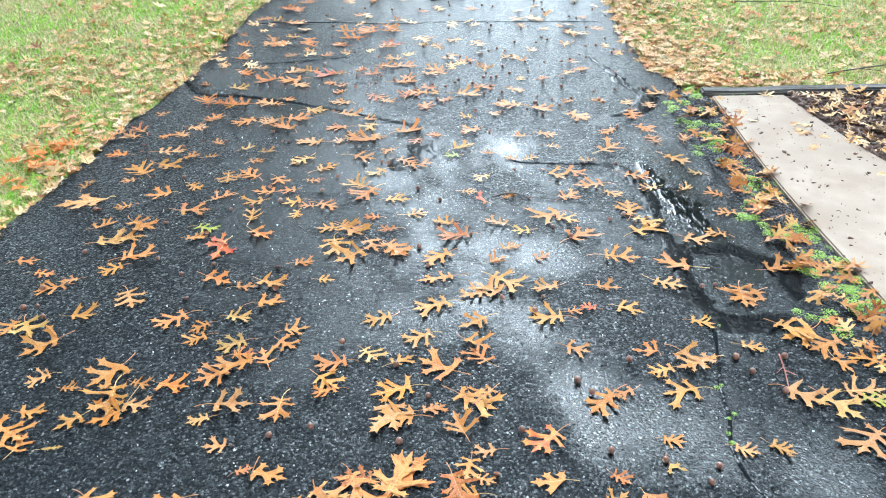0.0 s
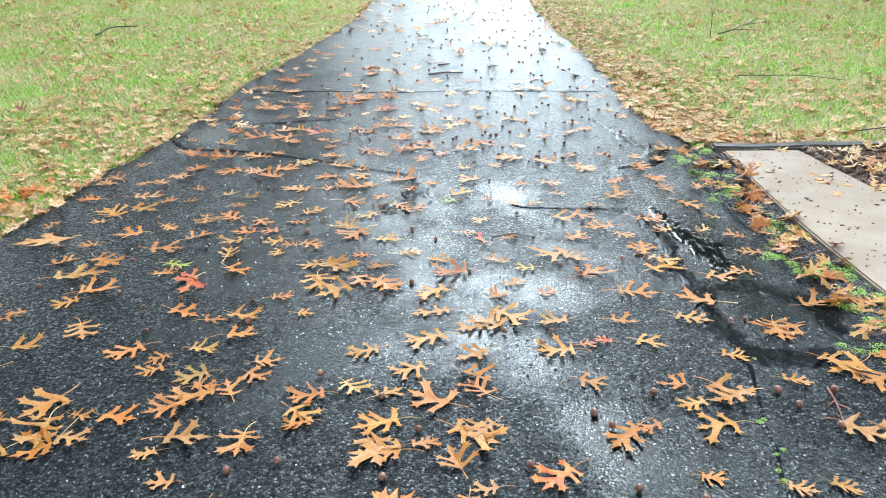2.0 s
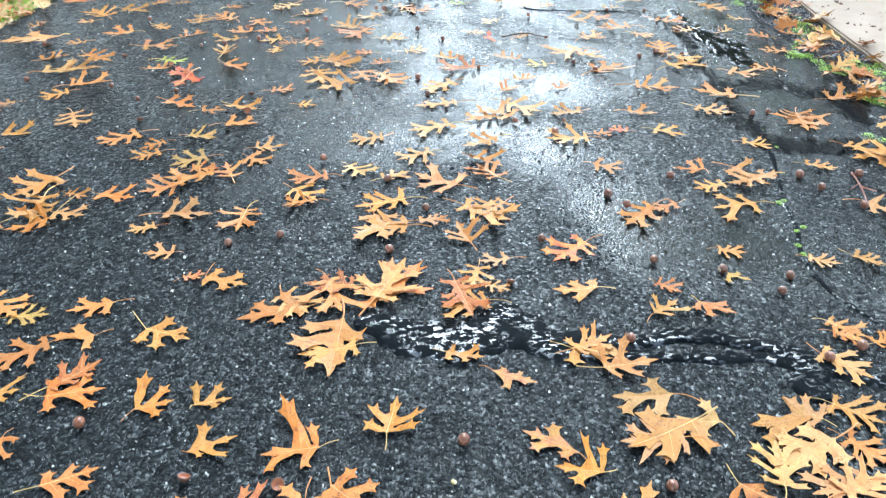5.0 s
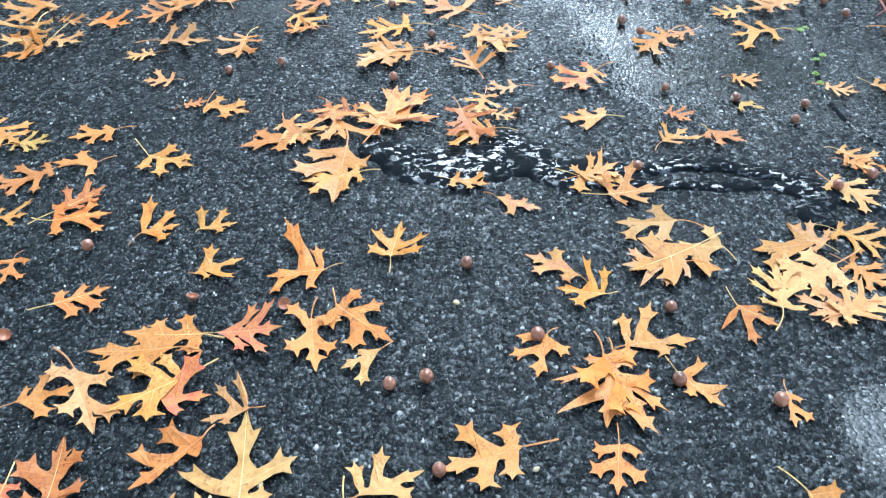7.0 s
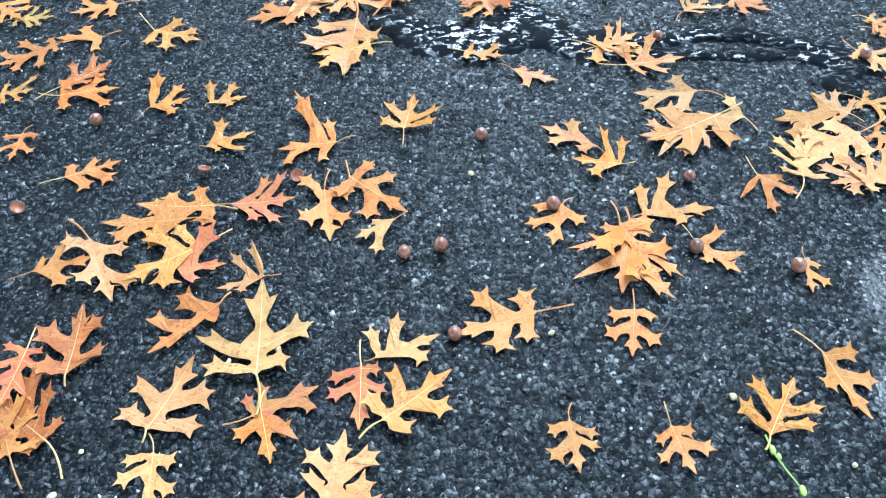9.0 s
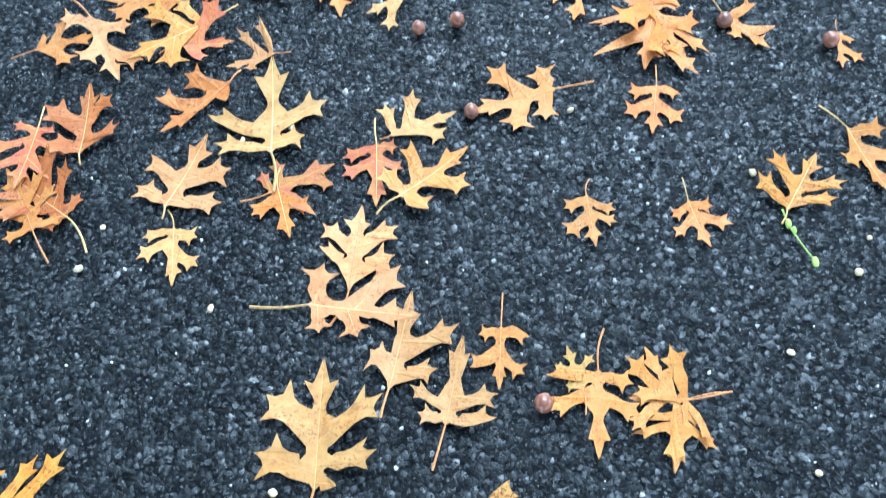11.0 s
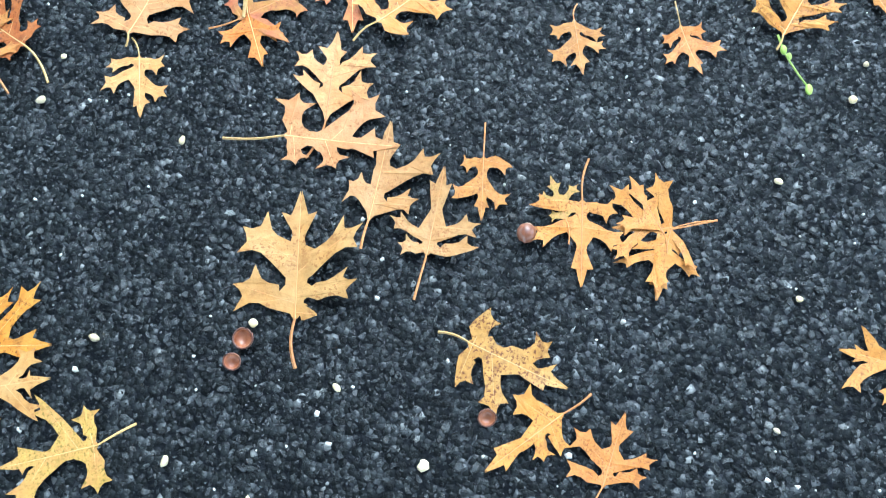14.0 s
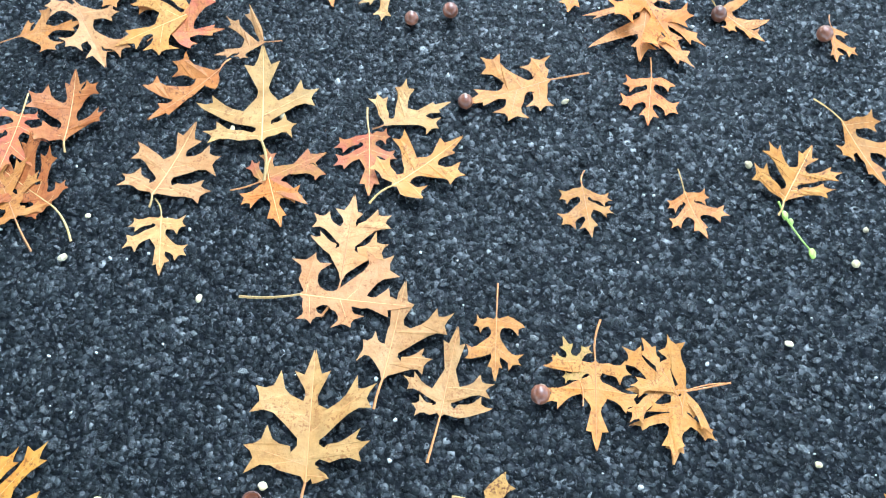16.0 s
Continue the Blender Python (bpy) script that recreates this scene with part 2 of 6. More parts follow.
def ragged(line, n, amp, seed):
    pts = lerp_line(line, n)
    for i in range(n):
        v = Vector((pts[i][0] * 4 + seed, pts[i][1] * 4, seed))
        pts[i][0] += amp * noise.noise(v) + 0.5 * amp * noise.noise(v * 3.7)
    return pts


left_line, right_line = ragged(LEFT_EDGE, 700, 0.03, 3.1), ragged(RIGHT_EDGE, 700, 0.02, 8.4)
drive_poly = np.vstack([left_line, right_line[::-1]])

# ---- ground, one sheet to the horizon ----
soil = Mat("lawn_soil", 0.85, 0.3)
p = soil.pos()
f = soil.noise(p, 1.1, 5, 0.6)
g = soil.noise(p, 45, 4, 0.65)
c = soil.mix(soil.ramp(f, (0.35, 0.0), (0.65, 1.0)), (0.40, 0.52, 0.14), (0.62, 0.52, 0.25))
c = soil.mix(soil.ramp(g, (0.35, 0.0), (0.7, 1.0)), c, (0.11, 0.12, 0.04))
soil.set("Base Color", c)
soil.set("Normal", soil.bump(g, 0.8, 0.03))
bm = bmesh.new()
bmesh.ops.create_grid(bm, x_segments=120, y_segments=120, size=300)
for v in bm.verts:
    r = max(abs(v.co.x), abs(v.co.y)) / 300
    v.co.x *= 0.02 + 0.98 * r ** 2
    v.co.y *= 0.02 + 0.98 * r ** 2
    v.co.z = -0.03
me = bpy.data.meshes.new("ground")
bm.to_mesh(me)
bm.free()
me.materials.append(soil.m)
ground = tagged(new("ground", me), "rough lawn soil strewn with wet fallen leaves", "ground", kind="structure")

# ---- driveway slab ----
nl = len(left_line)
verts, faces = [], []
COLS = 110
for a, b in zip(left_line, right_line):
    for k in range(COLS + 1):
        u = k / COLS
        q = a * (1 - u) + b * u
        verts.append((q[0], q[1], -0.004 if k in (0, COLS) else 0.0))
for i in range(nl - 1):
    for k in range(COLS):
        o = i * (COLS + 1) + k
        faces.append((o, o + 1, o + COLS + 2, o + COLS + 1))
base_n = len(verts)
for i, (a, b) in enumerate(zip(left_line, right_line)):
    verts += [(a[0] - 0.012, a[1], -0.05), (b[0] + 0.012, b[1], -0.05)]
for i in range(nl - 1):
    o, q = i * (COLS + 1), base_n + 2 * i
    faces.append((q, o, o + COLS + 1, q + 2))
    faces.append((o + COLS, q + 1, q + 3, o + 2 * COLS + 1))
driveway = tagged(mesh_object("driveway", verts, faces, asphalt), "wet dark asphalt driveway strewn with oak leaves", "driveway", kind="structure")
depth = driveway.data.attributes.new("water", "FLOAT", "POINT")
depth.data.foreach_set("value", [water_depth(q[0], q[1]) if q[1] > 0 else 0.1 for q in verts])

# ---- tar seams, puddles of sealant ----
tar = Mat("wet_tar_seal", 0.1, 0.16)
p = tar.pos()
tar.set("Base Color", tar.mix(tar.noise(p, 60, 4), (0.004, 0.005, 0.006), (0.014, 0.016, 0.018)))
wet = tar.ramp(tar.noise(tar.n("Mapping", 0, Vector=p, Scale=(0.6, 1.0, 1.0)), 105, 5, 0.65, dist=0.4), (0.525, 0.0), (0.555, 1.0))
zone = tar.ramp(tar.noise(p, 9, 2, 0.5), (0.40, 0.0), (0.52, 1.0))
wet = tar.math("MULTIPLY", wet, zone)
tar.set("Normal", tar.bump(tar.noise(p, 120, 3), 0.35, 0.004))
tar.set("Roughness", tar.math("MULTIPLY_ADD", wet, -0.50, 0.55))
tar.set("Specular IOR Level", tar.math("MULTIPLY_ADD", wet, 0.9, 0.01))


dull_tar = Mat("rough_tar_seal", 0.3, 0.03)
p = dull_tar.pos()
dull_tar.set("Base Color", dull_tar.mix(dull_tar.noise(p, 60, 4), (0.003, 0.0036, 0.004), (0.008, 0.009, 0.009)))
dull_tar.set("Normal", dull_tar.bump(dull_tar.noise(p, 70, 4), 0.6, 0.005))
wet = dull_tar.ramp(dull_tar.noise(dull_tar.n("Mapping", 0, Vector=p, Scale=(1.0, 0.35, 1.0)), 34, 4, 0.6, dist=0.8), (0.42, 0.0), (0.62, 1.0))
dull_tar.set("Specular IOR Level", dull_tar.math("MULTIPLY_ADD", wet, 0.10, 0.02))
dull_tar.set("Roughness", dull_tar.math("MULTIPLY_ADD", wet, -0.26, 0.32))
pool = Mat("rippled_rain_water", 0.06, 0.45)
p = pool.pos()
pool.set("Base Color", pool.mix(pool.noise(p, 40, 4), (0.005, 0.006, 0.006), (0.014, 0.016, 0.015)))
pool.set("Normal", pool.bump(pool.noise(pool.n("Mapping", 0, Vector=p, Rotation=(0, 0, 0.5), Scale=(1.0, 0.4, 1.0)), 38, 3, 0.5, dist=0.7), 0.65, 0.009))
seam_lines = []


def seam(points, widths, seed, label, rise=0.003, material=tar.m, name="crack_seal"):
    """A lumpy band of black crack sealant along a line."""
    n = 30 + 40 * (len(points) - 1)
    line = lerp_line(points, n)
    seam_lines.append((line[::6], np.interp(np.linspace(0, 1, n), np.linspace(0, 1, len(widths)), widths)[::6]))
    wid = np.interp(np.linspace(0, 1, n), np.linspace(0, 1, len(widths)), widths)
    vs, fs = [], []
    for i in range(n):
        d = line[min(i + 1, n - 1)] - line[max(i - 1, 0)]
        d = d / (np.hypot(*d) + 1e-9)
        nx, ny = -d[1], d[0]
        q = Vector((line[i][0] * 11, line[i][1] * 11, seed))
        wl = wid[i] * (0.5 + 0.42 * noise.noise(q) + 0.2 * noise.noise(q * 4.1))
        wr = wid[i] * (0.5 + 0.42 * noise.noise(q + Vector((9, 4, 2))) + 0.2 * noise.noise(q * 3.7 + Vector((1, 7, 3))))
        end = min(1.0, min(i, n - 1 - i) / 6.0)
        for u, h in ((-1.0, -0.6), (-0.72, 0.6), (-0.3, 0.95), (0.2, 1.0), (0.65, 0.7), (1.0, -0.6)):
            s = (wl if u < 0 else wr) * u * max(end, 0.08)
            hz = rise * h * (1 + 0.4 * noise.noise(q * 2 + Vector((u * 3, 0, 5)))) * (0.4 + 0.6 * end)
            vs.append((line[i][0] + nx * s, line[i][1] + ny * s, hz))
    for i in range(n - 1):
        for k in range(5):
            o = i * 6 + k
            fs.append((o, o + 6, o + 7, o + 1))
    ob = mesh_object(name, vs, fs, material, smooth=True)
    if name != "crack_seal":
        return tagged(ob, label, "puddle")
    return tagged(ob, label, "crack seal", "tar seams across the driveway")


seam([(-1.33, 4.47), (-1.23, 4.2), (-0.99, 4.14), (-0.72, 4.04), (-0.49, 3.94), (-0.31, 3.84), (-0.13, 3.75), (-0.07, 3.63), (-0.08, 3.47), (-0.12, 3.33), (-0.18, 3.31), (-0.19, 3.4)], (0.07, 0.06, 0.03, 0.03, 0.035, 0.035, 0.05, 0.09, 0.14, 0.13, 0.07, 0.03), 1.0, "hooked band of wet black crack sealant on asphalt", 0.003, dull_tar.m)
seam([(0.30, 3.36), (0.36, 3.33), (0.56, 3.315), (0.72, 3.29), (0.795, 3.13), (0.808, 2.91), (0.802, 2.71), (0.825, 2.57), (0.802, 2.415), (0.816, 2.31), (0.872, 2.21), (0.963, 2.18), (1.093, 2.24)], (0.015, 0.02, 0.03, 0.05, 0.08, 0.07, 0.08, 0.10, 0.07, 0.08, 0.11, 0.13, 0.06), 2.0, "long wet black sealant band beside the flooded edge", 0.003, dull_tar.m)
seam([(0.83, 2.60), (0.96, 2.60), (1.06, 2.555), (1.135, 2.455), (1.13, 2.30)], (0.06, 0.10, 0.12, 0.11, 0.05), 9.0, "curved black sealant band round a pale patch", 0.003, dull_tar.m)
seam([(0.84, 3.34), (0.88, 3.1), (0.93, 2.9), (0.97, 2.70)], (0.04, 0.11, 0.14, 0.05), 10.0, "dark rippled pool of rain water beside the sealant", 0.002, pool.m, "rain_pool")
seam([(-1.22, 5.39), (-0.9, 5.40), (-0.63, 5.385), (-0.27, 5.345), (0.08, 5.375), (0.36, 5.36), (0.65, 5.35), (1.0, 5.33)], (0.03, 0.02, 0.02, 0.025, 0.025, 0.02, 0.02, 0.02), 3.0, "thin straight dark sealant line across the driveway", 0.002)
seam([(0.83, 4.68), (0.89, 4.48), (0.96, 4.22), (1.03, 4.1), (0.96, 3.9), (0.8, 3.81)], (0.02, 0.05, 0.08, 0.13, 0.11, 0.04), 4.0, "curved dark wet sealant patch on the asphalt", 0.003, dull_tar.m)
seam([(-0.155, 1.468), (-0.10, 1.453), (-0.04, 1.425), (0.1, 1.43), (0.195, 1.41), (0.29, 1.402), (0.37, 1.412), (0.48, 1.415), (0.575, 1.39), (0.63, 1.35), (0.61, 1.29), (0.62, 1.25)], (0.05, 0.085, 0.125, 0.14, 0.12, 0.075, 0.06, 0.05, 0.06, 0.07, 0.06, 0.03), 5.0, "thick glossy black sealant band under oak leaves", 0.007)
seam([(0.27, 1.375), (0.36, 1.37), (0.47, 1.366), (0.56, 1.366), (0.63, 1.34), (0.78, 1.30), (0.95, 1.28)], (0.02, 0.045, 0.04, 0.04, 0.06, 0.05, 0.03), 6.0, "narrow wet black sealant strand beside the thick band", 0.005)
seam([(0.83, 2.3), (0.825, 2.15), (0.775, 1.9), (0.76, 1.77), (0.735, 1.67), (0.75, 1.55), (0.8, 1.45)], (0.008, 0.014, 0.012, 0.014, 0.012, 0.014, 0.008), 8.0, "narrow dark weedy crack in the asphalt", 0.002)
seam([(-1.0, 4.62), (-0.75, 4.66), (-0.5, 4.72)], (0.02, 0.035, 0.02), 7.0, "thin faint dark sealant line on asphalt", 0.002)

# ---- concrete walk, timber edging, mulch bed ----
conc = Mat("wet_concrete", 0.6, 0.12)
p = conc.pos()
c = conc.mix(conc.ramp(conc.noise(p, 6, 5, 0.6), (0.35, 0.0), (0.68, 1.0)), (0.40, 0.30, 0.22), (0.50, 0.395, 0.30))
c = conc.mix(conc.ramp(conc.noise(p, 300, 3), (0.62, 0.0), (0.74, 0.6)), c, (0.22, 0.18, 0.15))
c = conc.mix(conc.ramp(conc.noise(p, 2.2, 3), (0.46, 0.0), (0.62, 0.6)), c, (0.38, 0.29, 0.21))
conc.set("Base Color", c)
conc.set("Normal", conc.bump(conc.noise(p, 240, 4), 0.3, 0.002))
conc.set("Roughness", conc.ramp(conc.noise(p, 3.5, 4), (0.3, 0.5), (0.7, 0.8)))


def slab(name, poly, top, bottom, material, bevel=0.006):
    bm = bmesh.new()
    vs = [bm.verts.new((x, y, top)) for x, y in poly]
    f = bm.faces.new(vs)
    ext = bmesh.ops.extrude_face_region(bm, geom=[f])
    for v in ext["geom"]:
        if isinstance(v, bmesh.types.BMVert):
            v.co.z = bottom
    bmesh.ops.recalc_face_normals(bm, faces=bm.faces)
    edges = [e for e in bm.edges if all(abs(v.co.z - top) < 1e-6 for v in e.verts)]
    bmesh.ops.bevel(bm, geom=edges, offset=bevel, segments=2, affect="EDGES")
    me = bpy.data.meshes.new(name)
    bm.to_mesh(me)
    bm.free()
    me.materials.append(material)
    return new(name, me)


walk_left = lerp_line([(1.50, 0.5), (1.42, 1.6), (1.39, 2.26), (1.355, 2.75), (1.335, 3.2), (1.333, 3.64), (1.34, 4.03)], 40)
walk_right = lerp_line([(1.69, 4.03), (1.715, 3.9), (1.77, 3.6), (1.85, 3.27), (2.05, 2.7), (2.5, 1.8), (2.7, 0.5)], 40)
path_poly = [tuple(q) for q in walk_left] + [tuple(q) for q in walk_right]
tagged(slab("garden_path", path_poly, 0.012, -0.08, conc.m), "wet pale concrete garden path with scattered leaves", "path", kind="structure")

wood = Mat("wet_dark_timber", 0.42, 0.35)
p = wood.obj()
grain = wood.n("TexNoise", 0, Vector=wood.n("Mapping", 0, Vector=p, Scale=(2.0, 60.0, 60.0)), Scale=2.0, Detail=6.0)
wood.set("Base Color", wood.mix(wood.ramp(grain, (0.35, 0.0), (0.7, 1.0)), (0.045, 0.038, 0.032), (0.22, 0.19, 0.16)))
wood.set("Normal", wood.bump(grain, 0.4, 0.003))
bm = bmesh.new()
bmesh.ops.create_cube(bm, size=1.0, matrix=Matrix.Translation((2.95, 4.085, -0.022)) @ Matrix.Diagonal((3.3, 0.07, 0.09, 1)))
bmesh.ops.subdivide_edges(bm, edges=[e for e in bm.edges if abs(e.verts[0].co.x - e.verts[1].co.x) > 1], cuts=40)
bmesh.ops.bevel(bm, geom=[e for e in bm.edges if e.calc_face_angle(0) > 1.0], offset=0.01, segments=2, affect="EDGES")
for v in bm.verts:
    v.co.y += 0.014 * noise.noise(v.co * 3)
    v.co.z += 0.010 * noise.noise(v.co * 5)
me = bpy.data.meshes.new("timber_edging")
bm.to_mesh(me)
bm.free()
me.materials.append(wood.m)
tagged(new("timber_edging", me), "weathered dark wet timber edging beside the mulch bed", "edging")

mulch_mat = plain("dark_mulch", (0.06, 0.032, 0.02), (0.20, 0.10, 0.055), 30, 0.5, 0.5, per="isle")


def bits(name, xs, ys, zs, size, flat, material, seed, elong=1.0, smooth=False, tip=0.6):
    """Many small angular pieces, each an irregular five-sided lump."""
    r = np.random.default_rng(seed)
    n, K = len(xs), 5
    ang = np.linspace(0, 2 * np.pi, K, endpoint=False)[None, :] + r.uniform(0, 6.28, (n, 1)) + r.uniform(-0.35, 0.35, (n, K))
    rad = (np.asarray(size)[:, None] * r.uniform(0.62, 1.28, (n, K)))
    turn = r.uniform(0, 6.28, n)
    ex = r.uniform(1.0, elong, n) if elong > 1 else np.ones(n)
    lx, ly = np.cos(ang) * rad * ex[:, None], np.sin(ang) * rad / np.sqrt(ex)[:, None]
    ct, st = np.cos(turn)[:, None], np.sin(turn)[:, None]
    bx, by = lx * ct - ly * st, lx * st + ly * ct
    h = np.asarray(size) * flat * r.uniform(0.6, 1.4, n)
    tx, ty = r.uniform(-tip, tip, (2, n, 1))
    shrink = r.uniform(0.58, 0.82, (n, 1))
    v = np.zeros((n, 2 * K, 3))
    v[:, :K, 0], v[:, :K, 1], v[:, :K, 2] = bx + xs[:, None], by + ys[:, None], (zs - 0.25 * np.asarray(size))[:, None]
    v[:, K:, 0], v[:, K:, 1] = bx * shrink + xs[:, None], by * shrink + ys[:, None]
    v[:, K:, 2] = (zs + h)[:, None] + (bx * tx + by * ty) * shrink
    f = []
    for k in range(K):
        k2 = (k + 1) % K
        f += [(k, k2, K + k2), (k, K + k2, K + k)]
    f += [(K, K + 1, K + 2), (K, K + 2, K + 3), (K, K + 3, K + 4)]
    f = np.array(f)[None] + (np.arange(n) * 2 * K)[:, None, None]
    return big_mesh(name, v.reshape(-1, 3), f.reshape(-1, 3), material, smooth)


bed_poly = [tuple(q) for q in walk_right[:34]] + [(4.6, 1.8), (4.6, 4.03)]
tagged(slab("mulch_bed", bed_poly, 0.004, -0.06, mulch_mat, 0.002), "dark soil of a mulched bed", "bed", kind="structure")
r = np.random.default_rng(21)
x, y = r.uniform(1.65, 4.6, 13000), r.uniform(1.8, 4.03, 13000)
ok = inside(bed_poly, x, y)
x, y = x[ok], y[ok]
tagged(bits("bark_mulch", x, y, np.full(len(x), 0.008) + r.uniform(0, 0.012, len(x)), r.uniform(0.006, 0.016, len(x)), 0.5, mulch_mat, 22, 2.6), "dark wet shredded bark mulch", "mulch", kind="stuff")

# strip of soil and grit between driveway and path
strip_r = np.array([(1.335, 4.03), (1.33, 3.64), (1.33, 3.2), (1.35, 2.75), (1.385, 2.26), (1.415, 1.6)])
strip_poly = [tuple(q) for q in right_line if 1.6 < q[1] < 4.12] + [tuple(q) for q in strip_r]
grit_mat = plain("dark_grit", (0.03, 0.028, 0.028), (0.12, 0.11, 0.105), 60, 0.4, 0.3, per="isle")
tagged(slab("soil_strip", strip_poly, -0.006, -0.07, grit_mat, 0.001), "narrow gritty soil strip beside the concrete path", "soil", kind="structure")
x, y = r.uniform(1.1, 1.42, 16000), r.uniform(1.6, 4.12, 16000)
ok = inside(strip_poly, x, y)
x, y = x[ok], y[ok]
tagged(bits("grit", x, y, np.full(len(x), -0.005), r.uniform(0.003, 0.008, len(x)), 0.7, grit_mat, 23), "dark wet grit along the path edge", "grit", kind="stuff")

def side_of(line, y):
    return np.interp(y, line[:, 1], line[:, 0])


# ---- loose chips of the blacktop, nearest stretch ----
step = 0.0057
gx, gy = np.meshgrid(np.arange(-1.7, 1.4, step), np.arange(0.02, 2.6, step))
gx, gy = gx.ravel(), gy.ravel()
gx = gx + r.uniform(-0.42, 0.42, len(gx)) * step
gy = gy + r.uniform(-0.42, 0.42, len(gy)) * step
half = np.where(gx < 0, 0.50 + 0.42 * gy, np.minimum(0.50 + 0.42 * gy, side_of(right_line, gy) - 0.02))
fade = 1 - np.clip((gy - 0.9) / 1.5, 0, 1) ** 1.1
keep = (np.abs(gx) < half) & (r.uniform(0, 1, len(gx)) < 0.97 * fade)
gx, gy = gx[keep], gy[keep]
# none where rain water or tar covers them
deep = np.array([water_depth(a, b) for a, b in zip(gx, gy)])
bare = deep > r.uniform(0.38, 0.85, len(gx))
for line, wid in seam_lines:
    for (a, b), w in zip(line, wid):
        near = np.abs(gy - b) < w
        bare[near] |= (gx[near] - a) ** 2 + (gy[near] - b) ** 2 < (0.47 * w) ** 2
gx, gy = gx[~bare], gy[~bare]
size = r.lognormal(0, 0.42, len(gx)) * 0.0022
tagged(bits("asphalt_chips", gx, gy, np.full(len(gx), -0.0002), np.clip(size, 0.0010, 0.0050), 0.40, chips, 31, 1.7, False, 0.40), "wet dark stone chips of the asphalt surface", "asphalt chips", kind="stuff")

# pale specks lying among the chips
pale = plain("pale_pebble", (0.62, 0.58, 0.48), (0.75, 0.72, 0.64), 80, 0.4, 0.2, per="isle")
x, y = r.uniform(-1.2, 1.2, 1100), 0.1 + 4.2 * r.uniform(0, 1, 1100) ** 1.5
tagged(bits("pale_grit", x, y, np.full(1100, 0.001), np.clip(r.lognormal(0, 0.4, 1100) * 0.0017, 0.0009, 0.004), 0.6, pale, 32), "pale grit and crumbs scattered on the asphalt", "grit", kind="stuff")

# ---- grass ----
grass_mat = Mat("lawn_grass", 0.5, 0.35)
p, w = grass_mat.pos(), grass_mat.isle()
patch = grass_mat.noise(p, 1.4, 6, 0.7)
dry = grass_mat.ramp(grass_mat.math("ADD", grass_mat.math("MULTIPLY", w, 0.5), grass_mat.math("MULTIPLY", patch, 1.1)), (0.69, 0.0), (0.81, 1.0))
green = grass_mat.mix(w, (0.30, 0.60, 0.04), (0.66, 0.84, 0.13))
straw = grass_mat.mix(grass_mat.math("FRACT", grass_mat.math("MULTIPLY", w, 9.7)), (0.66, 0.50, 0.22), (0.86, 0.72, 0.42))
grass_mat.set("Base Color", grass_mat.mix(dry, green, straw))
grass_mat.set("Specular IOR Level", 0.3)
blade_col = grass_mat.b.inputs["Base Color"].links[0].from_socket
glow = grass_mat.n("BsdfTranslucent", 0, Color=blade_col)
both = grass_mat.n("MixShader", 0, i0=0.35, i1=grass_mat.b.outputs[0], i2=glow)
grass_mat.t.links.new(both, grass_mat.t.nodes["Material Output"].inputs[0])


def lawn(seed, n):
    r = np.random.default_rng(seed)
    y = 2.0 + 13.0 * r.uniform(0, 1, n) ** 1.25
    side = r.uniform(0, 1, n) < 0.5
    reach = 0.6 + 0.52 * y
    left = side_of(left_line, y) - r.uniform(0.0, 1, n) ** 1.1 * np.maximum(reach - 1.0, 0.8)
    right = side_of(right_line, y) + r.uniform(0.0, 1, n) ** 1.1 * np.maximum(reach - 0.6, 0.8)
    x = np.where(side, left, right)
    ok = side | (y > 4.14)
    return x[ok], y[ok], r


x, y, r = lawn(41, 260000)
n = len(x)
far = np.clip((y - 3) / 8, 0, 1)
h = r.uniform(0.014, 0.042, n) * (1 + 0.2 * far)
wd = r.uniform(0.0014, 0.0030, n) * (1 + 1.4 * far)
a, lean = r.uniform(0, 6.28, n), r.uniform(0.5, 2.0, n)
bx, by = np.cos(a), np.sin(a)
sx, sy = -by, bx
v = np.zeros((n, 5, 3))
for i, (t, ww) in enumerate(((0, 1), (0, -1), (0.55, 0.8), (0.55, -0.8), (1.0, 0))):
    v[:, i, 0] = x + bx * h * lean * t * t + sx * wd * ww
    v[:, i, 1] = y + by * h * lean * t * t + sy * wd * ww
    v[:, i, 2] = -0.03 + h * (t - 0.25 * t * t * lean)
f = np.array([(0, 1, 3), (0, 3, 2), (2, 3, 4)])[None] + (np.arange(n) * 5)[:, None, None]
tagged(big_mesh("grass", v.reshape(-1, 3), f.reshape(-1, 3), grass_mat.m), "short wet lawn grass, part green, part straw", "grass", kind="stuff")

# thinner grass on the rest of the lawn
r = np.random.default_rng(43)
x, y = r.uniform(-8, 8, 110000), r.uniform(-5, 14, 110000)
off = (x < side_of(left_line, y) - 0.02) | ((x > side_of(right_line, y) + 0.02) & ~inside(bed_poly, x, y) & ~inside(path_poly, x, y) & ~inside(strip_poly, x, y))
x, y = x[off], y[off]
n = len(x)
h, wd = r.uniform(0.03, 0.06, n), r.uniform(0.003, 0.006, n)
a = r.uniform(0, 6.28, n)
v = np.zeros((n, 3, 3))
v[:, 0] = np.stack([x + np.sin(a) * wd, y - np.cos(a) * wd, np.full(n, -0.03)], 1)
v[:, 1] = np.stack([x - np.sin(a) * wd, y + np.cos(a) * wd, np.full(n, -0.03)], 1)
v[:, 2] = np.stack([x + np.cos(a) * h * 0.8, y + np.sin(a) * h * 0.8, h - 0.03], 1)
